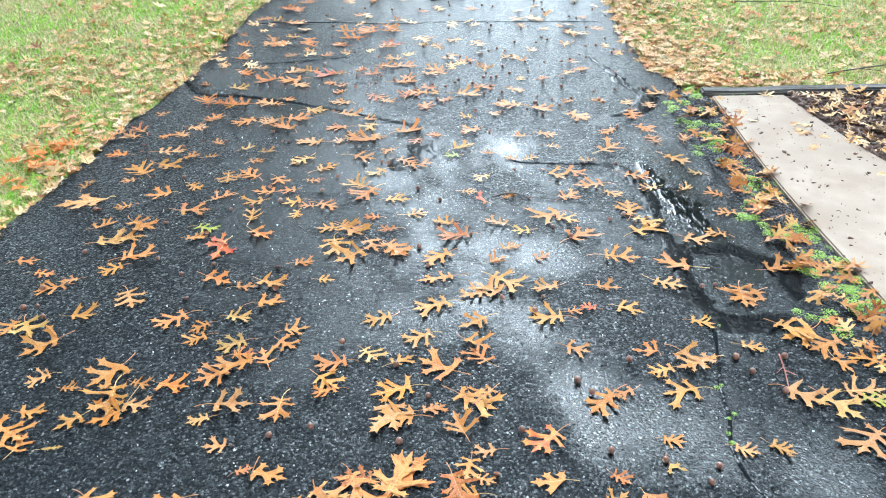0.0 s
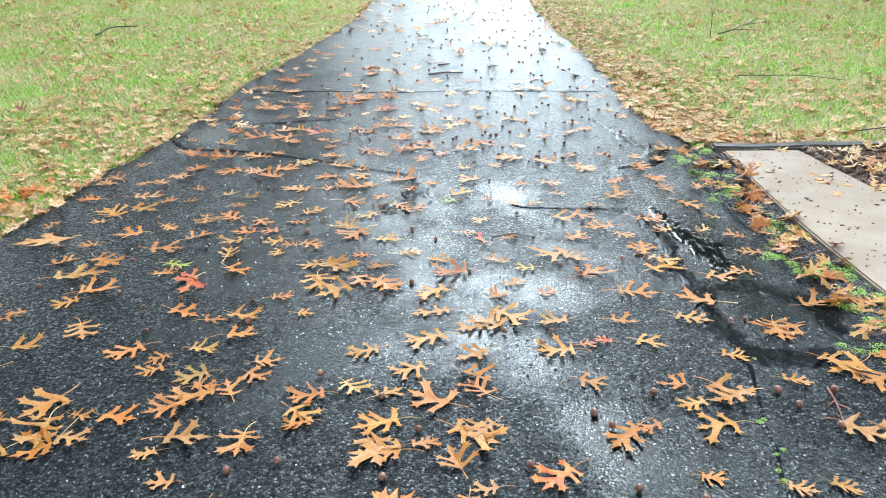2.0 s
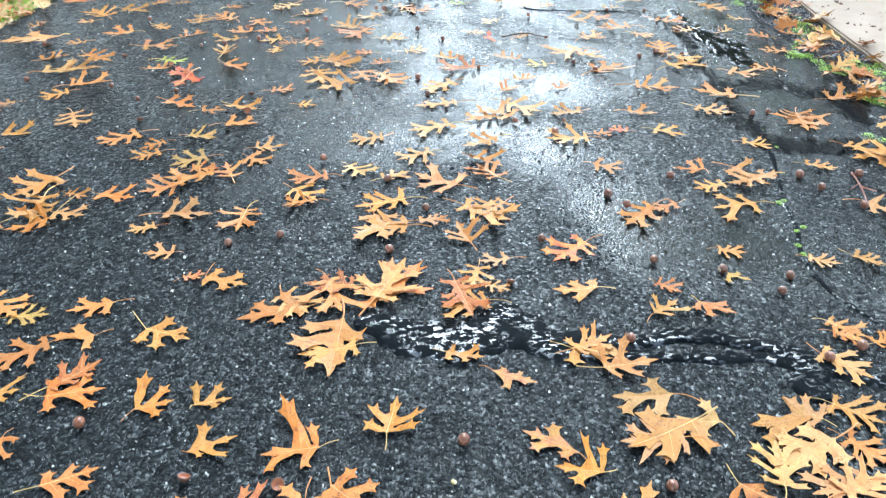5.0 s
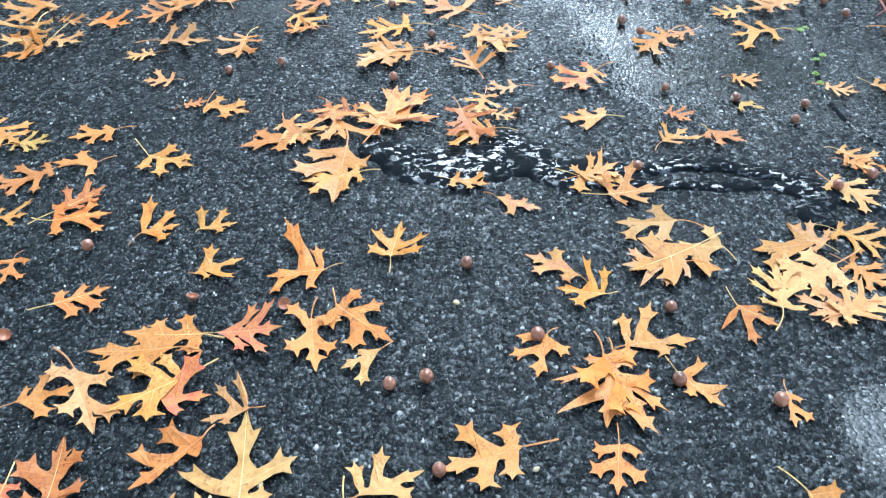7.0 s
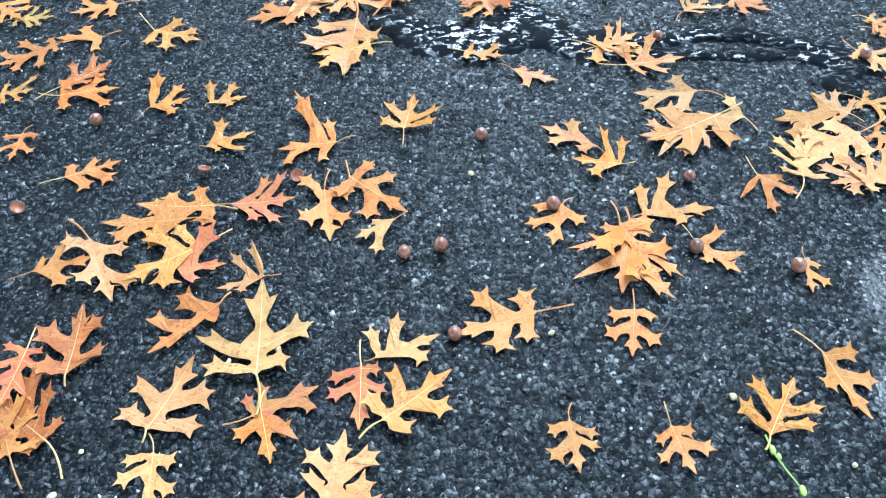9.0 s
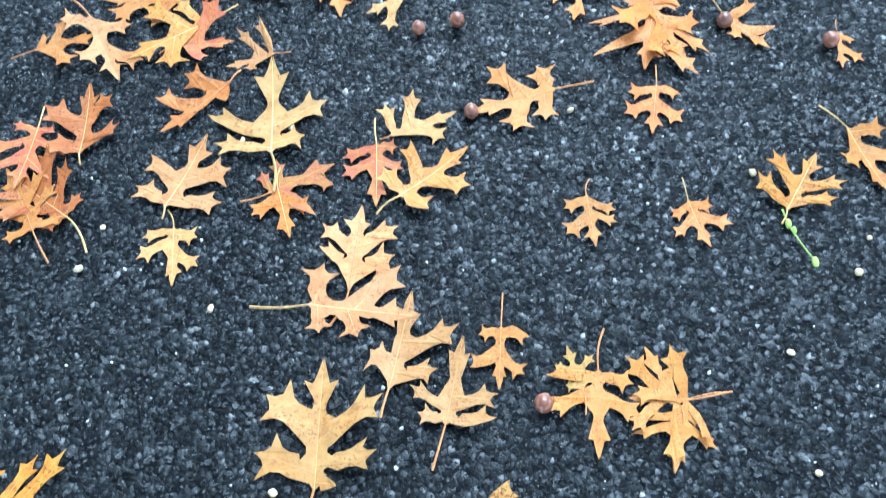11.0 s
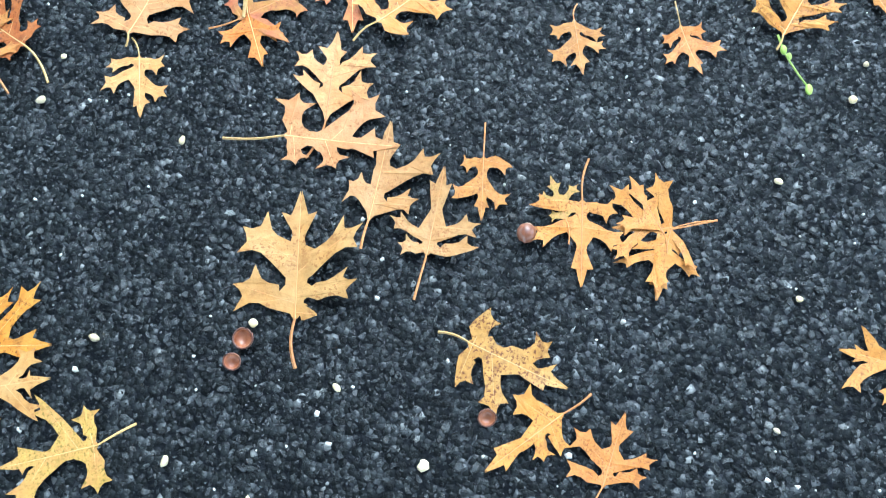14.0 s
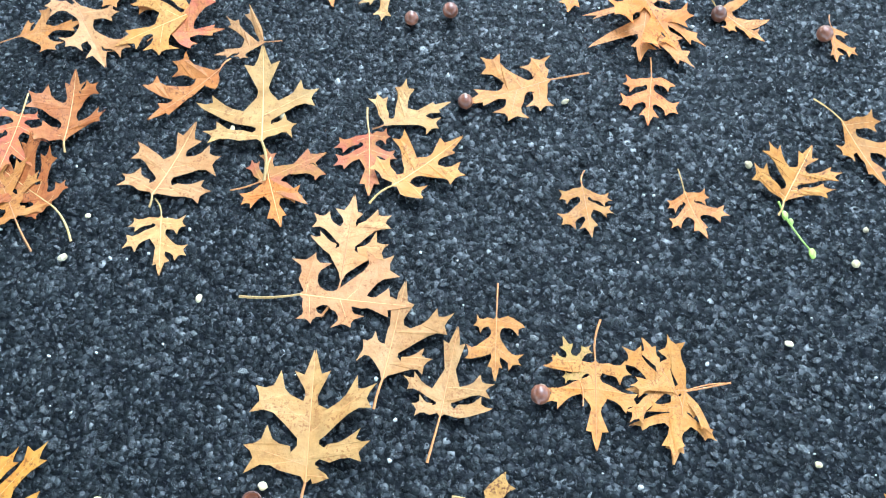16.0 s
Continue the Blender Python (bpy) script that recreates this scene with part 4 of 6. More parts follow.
leaf(-0.242, 1.509, 107, 0.128, 1.0, "gold", left=((0.23, 0.17), (0.30, 0.54)), right=((0.47, 0.36), (0.33, 0.77)))
leaf(-0.174, 1.469, 177, 0.154, 1.0, "gold", left=((0.30, 0.40),), right=((0.47, 0.27), (0.54, 0.64)))
leaf(-0.114, 1.552, -84, 0.101, 1.0, "orange", left=((1.16, 0.33), (1.01, 0.92)), right=((0.49, -0.29),), stalk=(-0.46, -0.29))
leaf(0.304, 1.563, 95, 0.085, 1.0, "gold", left=((0.47, 0.56),), right=((0.36, 0.13), (0.36, 0.58)), stalk=(-0.06, -0.38))
leaf(0.483, 1.521, -121, 0.070, 1.0, "gold", left=((0.35, 0.69),), right=((0.55, 0.12), (0.67, 0.59)), stalk=(-0.17, -0.22))
leaf(0.565, 1.613, -122, 0.045, 1.0, "yellow", left=((0.35, 0.46),), right=((0.87, 0.28),), stalk=(-0.59, -0.45))
leaf(0.231, 1.383, -97, 0.091, 1.0, "gold", left=((0.56, 0.46),), right=((0.47, 0.06), (0.33, 0.64)), stalk=(-0.18, -0.42))
leaf(0.091, 1.327, -113, 0.076, 1.0, "pink", left=((0.23, 0.24), (0.24, 0.65)), right=((0.42, 0.55),), stalk=(-0.06, -0.35))
leaf(0.222, 0.452, 165, 0.072, 1.0, "gold", left=((0.25, 0.27), (0.52, 0.55)), right=((0.46, 0.40), (0.65, 0.65)), stalk=(-0.59, -0.31))
leaf(0.214, 0.450, 26, 0.063, 1.0, "gold", left=((0.62, 0.42),), right=((0.20, 0.55),))
leaf(-1.304, 3.042, 107, 0.188, 1.0, "tan", left=((0.30, 0.33), (0.42, 0.69)), right=((0.30, 0.50),), stalk=(0.05, -0.17))
leaf(-0.764, 2.703, 171, 0.124, 1.0, "red", left=((0.43, 0.57),), right=((0.45, 0.06), (0.49, 0.39)), stalk=(-0.07, -0.27))
leaf(-0.853, 1.826, 123, 0.090, 1.0, "orange", left=((0.49, 0.29), (0.45, 0.68)), right=((0.69, 0.16), (0.80, 0.63)), stalk=(0.90, -0.84))
leaf(0.634, 2.051, 85, 0.073, 1.0, "orange", left=((0.39, 0.49),), right=((0.68, 0.14), (0.59, 0.54)), stalk=(-0.28, -0.08))
leaf(0.182, 2.973, 44, 0.063, 1.0, "red", left=((0.39, -0.03),), right=((0.67, 1.22),))
leaf(0.120, 0.462, 17, 0.048, 0.80, "yellow", 2)
leaf(-0.466, 0.284, -81, 0.093, 0.90, "tan", 3)
leaf(0.447, 0.315, 75, 0.074, 1.00, "gold", 3)
leaf(-0.456, 0.658, 55, 0.100, 1.00, "rust", 3)
leaf(-0.490, 0.639, 32, 0.093, 1.10, "gold", 3)
leaf(-0.518, 0.781, 175, 0.085, 1.00, "pink", 3)
leaf(0.238, 0.982, 169, 0.110, 1.10, "gold", 3)
leaf(0.375, 1.170, 95, 0.096, 0.95, "tan", 3)
leaf(0.235, 1.380, -62, 0.076, 1.08, "gold", 3)
leaf(0.276, 1.328, -78, 0.094, 1.08, "gold", 2)
leaf(0.598, 1.208, 42, 0.066, 0.90, "tan", 2)
leaf(0.494, 1.074, -9, 0.088, 1.10, "tan", 3)
leaf(0.614, 1.085, 106, 0.087, 0.95, "tan", 3)
leaf(0.627, 1.248, -124, 0.077, 1.20, "gold", 3)
leaf(0.620, 1.169, -136, 0.071, 1.00, "gold", 3)
leaf(0.571, 1.063, -69, 0.089, 1.00, "tan", 3)
leaf(0.655, 1.371, -135, 0.088, 0.90, "tan", 3)
leaf(0.700, 1.459, -130, 0.069, 1.00, "gold", 3)
leaf(-0.639, 1.286, -44, 0.090, 0.80, "rust", 3)
leaf(-0.637, 1.265, -78, 0.091, 0.90, "orange", 2)
leaf(-0.665, 1.177, -180, 0.059, 1.00, "gold", 2)
leaf(-0.737, 1.272, -77, 0.052, 1.20, "gold", 2)
leaf(-0.683, 1.401, 125, 0.100, 0.90, "gold", 3)
leaf(-0.609, 1.523, 109, 0.083, 0.80, "gold", 2)
leaf(-0.784, 1.477, -82, 0.066, 1.00, "yellow", 3)
leaf(-0.847, 1.531, -127, 0.094, 1.00, "gold", 3)
leaf(-0.502, 1.603, -70, 0.044, 0.80, "pink", 3)
leaf(-0.295, 1.545, -137, 0.079, 1.30, "tan", 3)
leaf(-0.217, 1.590, -160, 0.109, 1.10, "gold", 3)
leaf(-0.163, 1.571, 86, 0.096, 0.70, "rust", 3)
leaf(-0.143, 1.390, 105, 0.097, 0.90, "gold", 3)
leaf(-0.119, 1.525, -21, 0.136, 1.00, "gold", 3)
leaf(-0.141, 1.562, -137, 0.067, 0.80, "gold", 2)
leaf(-0.544, 1.693, 93, 0.061, 0.90, "tan", 2)
leaf(0.077, 1.634, 167, 0.072, 1.08, "gold", 3)
leaf(0.143, 1.667, 99, 0.065, 0.80, "tan", 2)
leaf(0.089, 1.576, -112, 0.050, 0.80, "gold", 3)
leaf(0.092, 1.521, 103, 0.087, 1.00, "gold", 3)
leaf(0.029, 1.586, -164, 0.115, 0.90, "rust", 3)
leaf(0.394, 1.483, -52, 0.065, 1.08, "gold", 2)
leaf(0.420, 1.581, -128, 0.050, 1.00, "rust", 3)
leaf(0.570, 1.699, -105, 0.054, 1.00, "gold", 3)
leaf(0.742, 1.666, -113, 0.061, 1.00, "tan", 3)
leaf(0.836, 1.675, -124, 0.062, 1.00, "gold", 3)
leaf(0.013, 1.375, -102, 0.066, 0.80, "rust", 2)
leaf(0.699, 1.430, -119, 0.055, 1.00, "gold", 3)
leaf(0.760, 1.398, -69, 0.057, 1.00, "orange", 3)
leaf(-1.460, 2.586, -84, 0.076, 0.80, "gold")
leaf(-1.369, 2.515, -100, 0.074, 0.80, "pink")
leaf(-1.241, 2.438, 114, 0.095, 0.90, "gold")
leaf(-1.208, 2.472, 106, 0.061, 0.80, "tan")
leaf(-1.084, 2.548, 122, 0.080, 1.00, "gold")
leaf(-1.178, 2.736, -81, 0.115, 1.00, "gold")
leaf(-1.104, 2.602, -73, 0.115, 1.00, "gold")
leaf(-1.227, 2.699, -77, 0.115, 0.80, "tan")
leaf(-1.144, 2.855, -121, 0.115, 1.00, "rust")
leaf(-1.017, 2.395, -155, 0.105, 1.08, "tan")
leaf(-1.154, 2.260, -83, 0.078, 1.08, "gold")
leaf(-0.793, 2.263, 128, 0.104, 1.00, "gold")
leaf(-0.711, 2.217, 131, 0.067, 0.90, "orange")
leaf(-0.705, 2.152, 123, 0.072, 1.00, "gold")
leaf(-0.659, 2.253, -101, 0.075, 1.08, "yellow")
leaf(-0.470, 2.172, -77, 0.077, 1.00, "gold")
leaf(-0.480, 2.126, -125, 0.070, 1.08, "gold")
leaf(-0.582, 2.129, 121, 0.090, 1.00, "yellow")
leaf(-0.601, 2.058, -85, 0.066, 1.00, "red")
leaf(-0.493, 2.009, 22, 0.081, 1.00, "pink")
leaf(-0.536, 2.022, 103, 0.115, 0.80, "gold")
leaf(-0.602, 1.987, 120, 0.098, 1.00, "gold")
leaf(-0.783, 1.936, -101, 0.086, 1.08, "orange")
leaf(-0.910, 2.021, 144, 0.115, 1.08, "gold")
leaf(-0.902, 1.923, -172, 0.115, 1.08, "gold")
leaf(-0.856, 1.853, -101, 0.076, 0.80, "tan")
leaf(-0.862, 1.946, -107, 0.055, 1.00, "gold")
leaf(-1.106, 1.982, 127, 0.069, 0.90, "tan")
leaf(-1.145, 2.146, 134, 0.115, 0.90, "gold")
leaf(-1.312, 2.236, 165, 0.075, 1.00, "gold")
leaf(-1.285, 2.235, -147, 0.097, 1.08, "yellow")
leaf(-1.051, 1.922, -88, 0.050, 0.90, "gold")
leaf(-1.128, 1.827, -88, 0.073, 0.90, "gold")
leaf(-0.955, 1.812, 134, 0.077, 0.90, "gold")
leaf(-1.084, 1.681, -9, 0.069, 1.08, "gold")
leaf(-1.166, 1.774, -122, 0.115, 1.00, "gold")
leaf(-1.012, 1.689, -80, 0.050, 0.40, "yellow")
leaf(-0.611, 1.851, -90, 0.104, 1.00, "tan")
leaf(-0.614, 1.799, 112, 0.058, 0.80, "tan")
leaf(-0.430, 1.869, 177, 0.090, 1.08, "gold")
leaf(-0.495, 2.556, -80, 0.067, 1.08, "gold")
leaf(-0.403, 2.453, -95, 0.053, 1.00, "gold")
leaf(-0.782, 2.482, -117, 0.103, 0.90, "gold")
leaf(-0.667, 2.416, -88, 0.069, 0.80, "gold")
leaf(-0.591, 2.450, -112, 0.087, 0.90, "gold")
leaf(-0.579, 2.323, -88, 0.085, 0.90, "gold")
leaf(-0.150, 2.242, 109, 0.091, 0.90, "gold")
leaf(-0.270, 2.626, 129, 0.115, 1.08, "gold")
leaf(-0.367, 2.803, -127, 0.111, 1.00, "gold")
leaf(-0.377, 2.705, -166, 0.115, 1.08, "gold")
leaf(-0.269, 2.027, 106, 0.091, 1.00, "gold")
leaf(-0.224, 2.078, -139, 0.068, 1.08, "tan")
leaf(-0.342, 1.960, -132, 0.084, 1.08, "gold")
leaf(-0.288, 1.906, 110, 0.067, 1.00, "orange")
leaf(-0.138, 2.011, -61, 0.070, 0.90, "gold")
leaf(0.039, 1.974, 60, 0.113, 1.08, "orange")
leaf(-0.079, 1.912, 108, 0.112, 1.00, "orange")
leaf(-0.067, 1.789, 95, 0.115, 1.00, "gold")
leaf(-0.144, 1.834, -161, 0.105, 1.00, "tan")
leaf(-0.045, 1.814, -73, 0.063, 0.80, "gold")
leaf(0.044, 2.461, 102, 0.115, 0.50, "gold")
leaf(0.025, 2.312, 111, 0.115, 0.90, "gold")
leaf(-0.027, 2.153, 119, 0.087, 1.00, "gold")
leaf(-0.183, 2.660, -130, 0.094, 1.00, "orange")
leaf(-0.255, 2.700, -153, 0.089, 1.00, "gold")
leaf(0.145, 2.227, 121, 0.100, 1.00, "gold")
leaf(0.152, 2.370, 109, 0.094, 0.80, "tan")
leaf(0.174, 2.456, -124, 0.115, 1.08, "gold")
leaf(0.187, 2.353, 48, 0.096, 1.00, "gold")
leaf(0.381, 2.395, 101, 0.086, 0.80, "tan")
leaf(0.074, 2.122, -122, 0.086, 1.08, "gold")
leaf(0.135, 2.015, 36, 0.079, 1.08, "gold")
leaf(0.378, 2.225, 93, 0.105, 1.08, "gold")
leaf(0.399, 2.254, -77, 0.050, 0.80, "gold")
leaf(0.488, 2.266, 73, 0.050, 0.90, "red")
leaf(0.560, 2.279, -116, 0.081, 1.00, "gold")
leaf(0.508, 2.391, -101, 0.080, 0.80, "gold")
leaf(0.705, 2.418, -113, 0.100, 0.90, "tan")
leaf(0.768, 2.198, -107, 0.067, 0.90, "gold")
leaf(0.370, 2.081, -115, 0.072, 1.00, "gold")
leaf(0.657, 1.975, 108, 0.077, 0.80, "gold")
leaf(0.699, 2.050, -143, 0.100, 1.08, "gold")
leaf(0.769, 2.010, 111, 0.105, 0.90, "tan")
leaf(0.706, 1.890, 103, 0.101, 1.00, "gold")
leaf(0.473, 1.874, 137, 0.108, 0.90, "orange")
leaf(0.529, 1.884, 112, 0.064, 0.80, "gold")
leaf(0.052, 1.874, -123, 0.115, 1.00, "gold")
leaf(0.145, 1.894, 136, 0.080, 1.08, "gold")
leaf(0.064, 1.723, 19, 0.087, 1.08, "gold")
leaf(0.303, 1.727, 134, 0.100, 1.08, "red")
leaf(1.021, 2.350, 115, 0.115, 1.00, "gold")
leaf(0.965, 2.374, 176, 0.111, 1.08, "rust")
leaf(1.017, 2.176, -122, 0.115, 1.00, "gold")
leaf(1.114, 2.145, 114, 0.115, 1.00, "gold")
leaf(1.176, 2.088, 113, 0.115, 1.00, "gold")
leaf(1.128, 2.012, -156, 0.072, 1.00, "gold")
leaf(1.256, 1.983, 55, 0.088, 1.00, "orange")
leaf(0.884, 2.076, -109, 0.071, 0.80, "gold")
leaf(0.948, 1.884, -130, 0.113, 1.00, "tan")
leaf(1.033, 1.847, -143, 0.114, 0.90, "tan")
leaf(1.103, 1.868, -87, 0.106, 1.00, "tan")
leaf(1.138, 1.844, -112, 0.068, 1.00, "green")
leaf(1.126, 1.716, 131, 0.115, 1.08, "tan")
leaf(-0.991, 2.942, -87, 0.112, 1.00, "pink")
leaf(-0.890, 2.812, -106, 0.082, 1.00, "green")
leaf(-0.909, 2.725, -79, 0.070, 0.90, "gold")
leaf(-0.807, 2.683, -58, 0.062, 1.08, "red")
leaf(-1.193, 2.985, 105, 0.065, 0.93, "gold")
leaf(-0.685, 2.783, -130, 0.095, 1.00, "orange")
leaf(-0.706, 2.854, 3, 0.089, 0.87, "gold")
leaf(-0.685, 3.015, 112, 0.081, 0.99, "gold")
leaf(-0.655, 3.082, 84, 0.088, 0.84, "gold")
leaf(-0.885, 3.023, -52, 0.093, 0.92, "gold")
leaf(-0.871, 3.250, 187, 0.090, 0.96, "gold")
leaf(-0.743, 3.205, 52, 0.104, 0.97, "gold")
leaf(-1.009, 3.161, 229, 0.074, 0.91, "gold")
leaf(-1.059, 3.083, 102, 0.104, 0.85, "gold")
leaf(-1.192, 3.350, -109, 0.116, 0.87, "gold")
leaf(-1.217, 3.257, 44, 0.120, 1.03, "gold")
leaf(-1.245, 3.208, 108, 0.060, 1.02, "tan")
leaf(-1.436, 3.136, 346, 0.073, 0.80, "gold")
leaf(-1.223, 3.466, 279, 0.120, 0.90, "tan")
leaf(-1.007, 3.411, -71, 0.060, 0.85, "rust")
leaf(-0.803, 3.362, -68, 0.060, 0.95, "gold")
leaf(-0.772, 3.460, -78, 0.060, 0.91, "gold")
leaf(-0.558, 3.399, 135, 0.099, 0.94, "tan")
leaf(-0.505, 3.272, -55, 0.097, 0.82, "gold")
leaf(-0.668, 3.212, 214, 0.076, 1.04, "gold")
leaf(-0.572, 3.102, 97, 0.073, 0.88, "pink")
leaf(-0.538, 3.010, 115, 0.076, 0.90, "gold")
leaf(-0.538, 2.922, 172, 0.060, 0.86, "gold")
leaf(-0.484, 2.962, 85, 0.060, 0.96, "gold")
leaf(-0.539, 3.179, -90, 0.060, 0.81, "gold")
leaf(-0.466, 2.983, -115, 0.085, 0.90, "gold")
leaf(-0.296, 3.109, 50, 0.100, 1.03, "tan")
leaf(-0.258, 3.095, 145, 0.120, 1.03, "orange")
leaf(-0.207, 3.009, 268, 0.090, 0.92, "gold")
leaf(-0.121, 2.884, -75, 0.078, 0.96, "tan")
leaf(-0.227, 2.873, 93, 0.060, 0.96, "orange")
leaf(-0.229, 3.267, 131, 0.086, 0.82, "tan")
leaf(-0.354, 2.810, 241, 0.095, 0.81, "orange")
leaf(-0.160, 2.784, 105, 0.068, 0.82, "rust")
leaf(-0.383, 2.796, 96, 0.069, 0.99, "gold")
far_leaf(-0.527, 3.551, 79, 0.117, 0.80, "tan")
far_leaf(-0.676, 3.702, 55, 0.120, 1.00, "gold")
far_leaf(-0.816, 3.761, 316, 0.084, 0.94, "tan")
far_leaf(-0.873, 3.824, 119, 0.109, 0.94, "gold")
far_leaf(-1.091, 3.809, 329, 0.100, 0.91, "gold")
far_leaf(-1.157, 3.736, -89, 0.088, 1.02, "tan")
far_leaf(-1.146, 3.640, 52, 0.082, 1.02, "tan")
far_leaf(-1.223, 3.659, 119, 0.060, 0.82, "gold")
far_leaf(-1.371, 3.640, 63, 0.082, 1.04, "tan")
far_leaf(-1.521, 3.598, 308, 0.072, 0.90, "gold")
leaf(-1.359, 3.454, 91, 0.092, 0.91, "orange")
far_leaf(-1.137, 4.028, 24, 0.120, 1.02, "gold")
far_leaf(-0.942, 4.016, 83, 0.114, 1.00, "gold")
far_leaf(-0.810, 4.013, 63, 0.104, 0.84, "tan")
far_leaf(-0.779, 4.086, -109, 0.073, 0.80, "gold")
far_leaf(-0.638, 3.928, -89, 0.101, 0.98, "yellow")
far_leaf(-0.714, 3.832, -92, 0.109, 0.90, "gold")
far_leaf(-0.468, 3.885, -114, 0.100, 1.05, "tan")
far_leaf(-0.286, 3.578, 94, 0.120, 1.03, "gold")
far_leaf(-0.292, 3.632, 205, 0.070, 1.03, "tan")
far_leaf(-0.443, 4.021, 80, 0.103, 0.86, "tan")
far_leaf(-0.486, 4.183, 122, 0.064, 0.91, "gold")
far_leaf(-0.191, 3.653, -71, 0.119, 1.03, "gold")
leaf(-0.170, 3.362, 243, 0.088, 1.02, "gold")
leaf(-0.122, 3.300, -75, 0.096, 0.89, "gold")
far_leaf(-1.067, 4.495, 217, 0.096, 0.93, "orange")
far_leaf(-0.858, 4.368, 118, 0.120, 1.04, "gold")
far_leaf(-0.728, 4.356, 104, 0.120, 1.05, "gold")
far_leaf(-0.818, 4.455, -60, 0.113, 0.92, "tan")
far_leaf(-0.557, 4.445, 122, 0.120, 0.97, "pink")
far_leaf(-0.539, 4.300, 85, 0.065, 0.92, "gold")
far_leaf(-0.930, 4.975, 93, 0.120, 0.93, "tan")
far_leaf(-0.778, 5.047, 182, 0.120, 1.04, "gold")
far_leaf(-0.665, 4.734, -68, 0.071, 1.02, "gold")
far_leaf(-0.520, 5.179, 81, 0.120, 0.90, "gold")
far_leaf(-0.400, 5.264, 133, 0.120, 1.05, "gold")
far_leaf(-0.342, 5.295, 217, 0.120, 0.88, "gold")
far_leaf(-0.958, 5.385, -103, 0.120, 0.92, "tan")
far_leaf(-1.155, 5.453, -51, 0.101, 0.83, "gold")
far_leaf(-0.960, 5.663, 47, 0.120, 0.86, "orange")
far_leaf(-1.114, 4.921, 52, 0.099, 0.87, "orange")
far_leaf(-1.066, 4.251, -111, 0.092, 0.96, "yellow")
far_leaf(-0.443, 4.481, 316, 0.067, 0.98, "rust")
far_leaf(-0.318, 4.557, -110, 0.102, 0.94, "tan")
far_leaf(-0.229, 4.911, 89, 0.120, 0.82, "pink")
far_leaf(-0.063, 4.144, 91, 0.115, 0.93, "gold")
far_leaf(-0.222, 4.293, -80, 0.108, 0.91, "gold")
far_leaf(-0.065, 3.927, 7, 0.087, 1.04, "gold")
far_leaf(-0.078, 4.411, -66, 0.120, 0.94, "tan")
far_leaf(-0.028, 4.201, 67, 0.080, 1.01, "pink")
far_leaf(0.090, 4.120, 254, 0.120, 1.03, "tan")
far_leaf(0.208, 4.219, -120, 0.079, 0.95, "gold")
far_leaf(0.392, 3.951, 72, 0.120, 0.96, "tan")
far_leaf(0.445, 3.929, -119, 0.109, 0.85, "tan")
far_leaf(0.622, 3.856, 213, 0.120, 1.00, "tan")
far_leaf(0.722, 4.442, 291, 0.082, 0.82, "gold")
far_leaf(0.448, 3.620, -104, 0.083, 0.97, "tan")
far_leaf(0.792, 3.656, 129, 0.092, 0.84, "gold")
leaf(0.695, 3.421, -49, 0.120, 0.97, "gold")
leaf(0.467, 3.483, -108, 0.064, 0.83, "tan")
far_leaf(0.903, 3.867, 183, 0.111, 0.80, "gold")
far_leaf(0.905, 3.681, 224, 0.093, 0.96, "gold")
leaf(0.951, 3.500, 12, 0.090, 0.92, "gold")
far_leaf(0.176, 3.681, 118, 0.094, 0.87, "tan")
leaf(0.061, 3.468, -61, 0.100, 0.92, "gold")
leaf(0.079, 3.402, 95, 0.063, 0.87, "green")
leaf(0.231, 3.411, 74, 0.063, 0.85, "rust")
leaf(0.195, 3.207, 129, 0.072, 0.87, "tan")
leaf(0.249, 3.006, -48, 0.060, 0.87, "rust")
leaf(0.088, 3.070, -100, 0.061, 0.88, "tan")
leaf(0.448, 3.226, 223, 0.085, 0.98, "tan")
leaf(0.522, 3.243, -125, 0.092, 0.92, "gold")
leaf(0.647, 3.112, 96, 0.115, 0.85, "gold")
leaf(0.472, 3.000, -55, 0.088, 1.04, "gold")
leaf(0.649, 3.053, -127, 0.073, 0.82, "tan")
leaf(0.758, 3.200, -113, 0.104, 1.00, "orange")
leaf(0.854, 3.079, 102, 0.073, 0.98, "tan")
leaf(0.710, 2.859, 355, 0.116, 0.84, "orange")
leaf(0.727, 2.841, -131, 0.094, 0.97, "tan")
leaf(0.453, 2.881, 108, 0.120, 0.97, "orange")
leaf(0.439, 2.849, -117, 0.084, 0.90, "gold")
leaf(0.327, 2.758, 94, 0.068, 0.89, "yellow")
leaf(0.466, 2.698, 302, 0.111, 0.99, "gold")
leaf(0.219, 2.631, -72, 0.073, 0.89, "gold")
far_leaf(1.070, 3.514, 338, 0.076, 0.97, "tan")
leaf(0.959, 3.361, -130, 0.108, 0.85, "gold")
leaf(1.069, 3.197, 77, 0.060, 0.81, "yellow")
leaf(1.235, 3.298, 129, 0.106, 0.92, "gold")
leaf(1.094, 3.006, 60, 0.071, 1.05, "gold")
leaf(1.104, 2.860, 77, 0.084, 0.91, "gold")
leaf(0.871, 2.690, -112, 0.090, 1.03, "tan")
leaf(1.021, 2.708, 72, 0.074, 0.94, "gold")
far_leaf(1.014, 3.967, 173, 0.074, 1.04, "tan")
leaf(0.566, 2.577, -99, 0.120, 0.95, "orange")
leaf(0.840, 2.496, 66, 0.120, 0.95, "gold")
leaf(0.703, 2.730, -61, 0.112, 0.87, "gold")
leaf(0.242, 2.798, 60, 0.087, 0.89, "tan")
leaf(0.042, 2.814, 68, 0.076, 0.88, "gold")
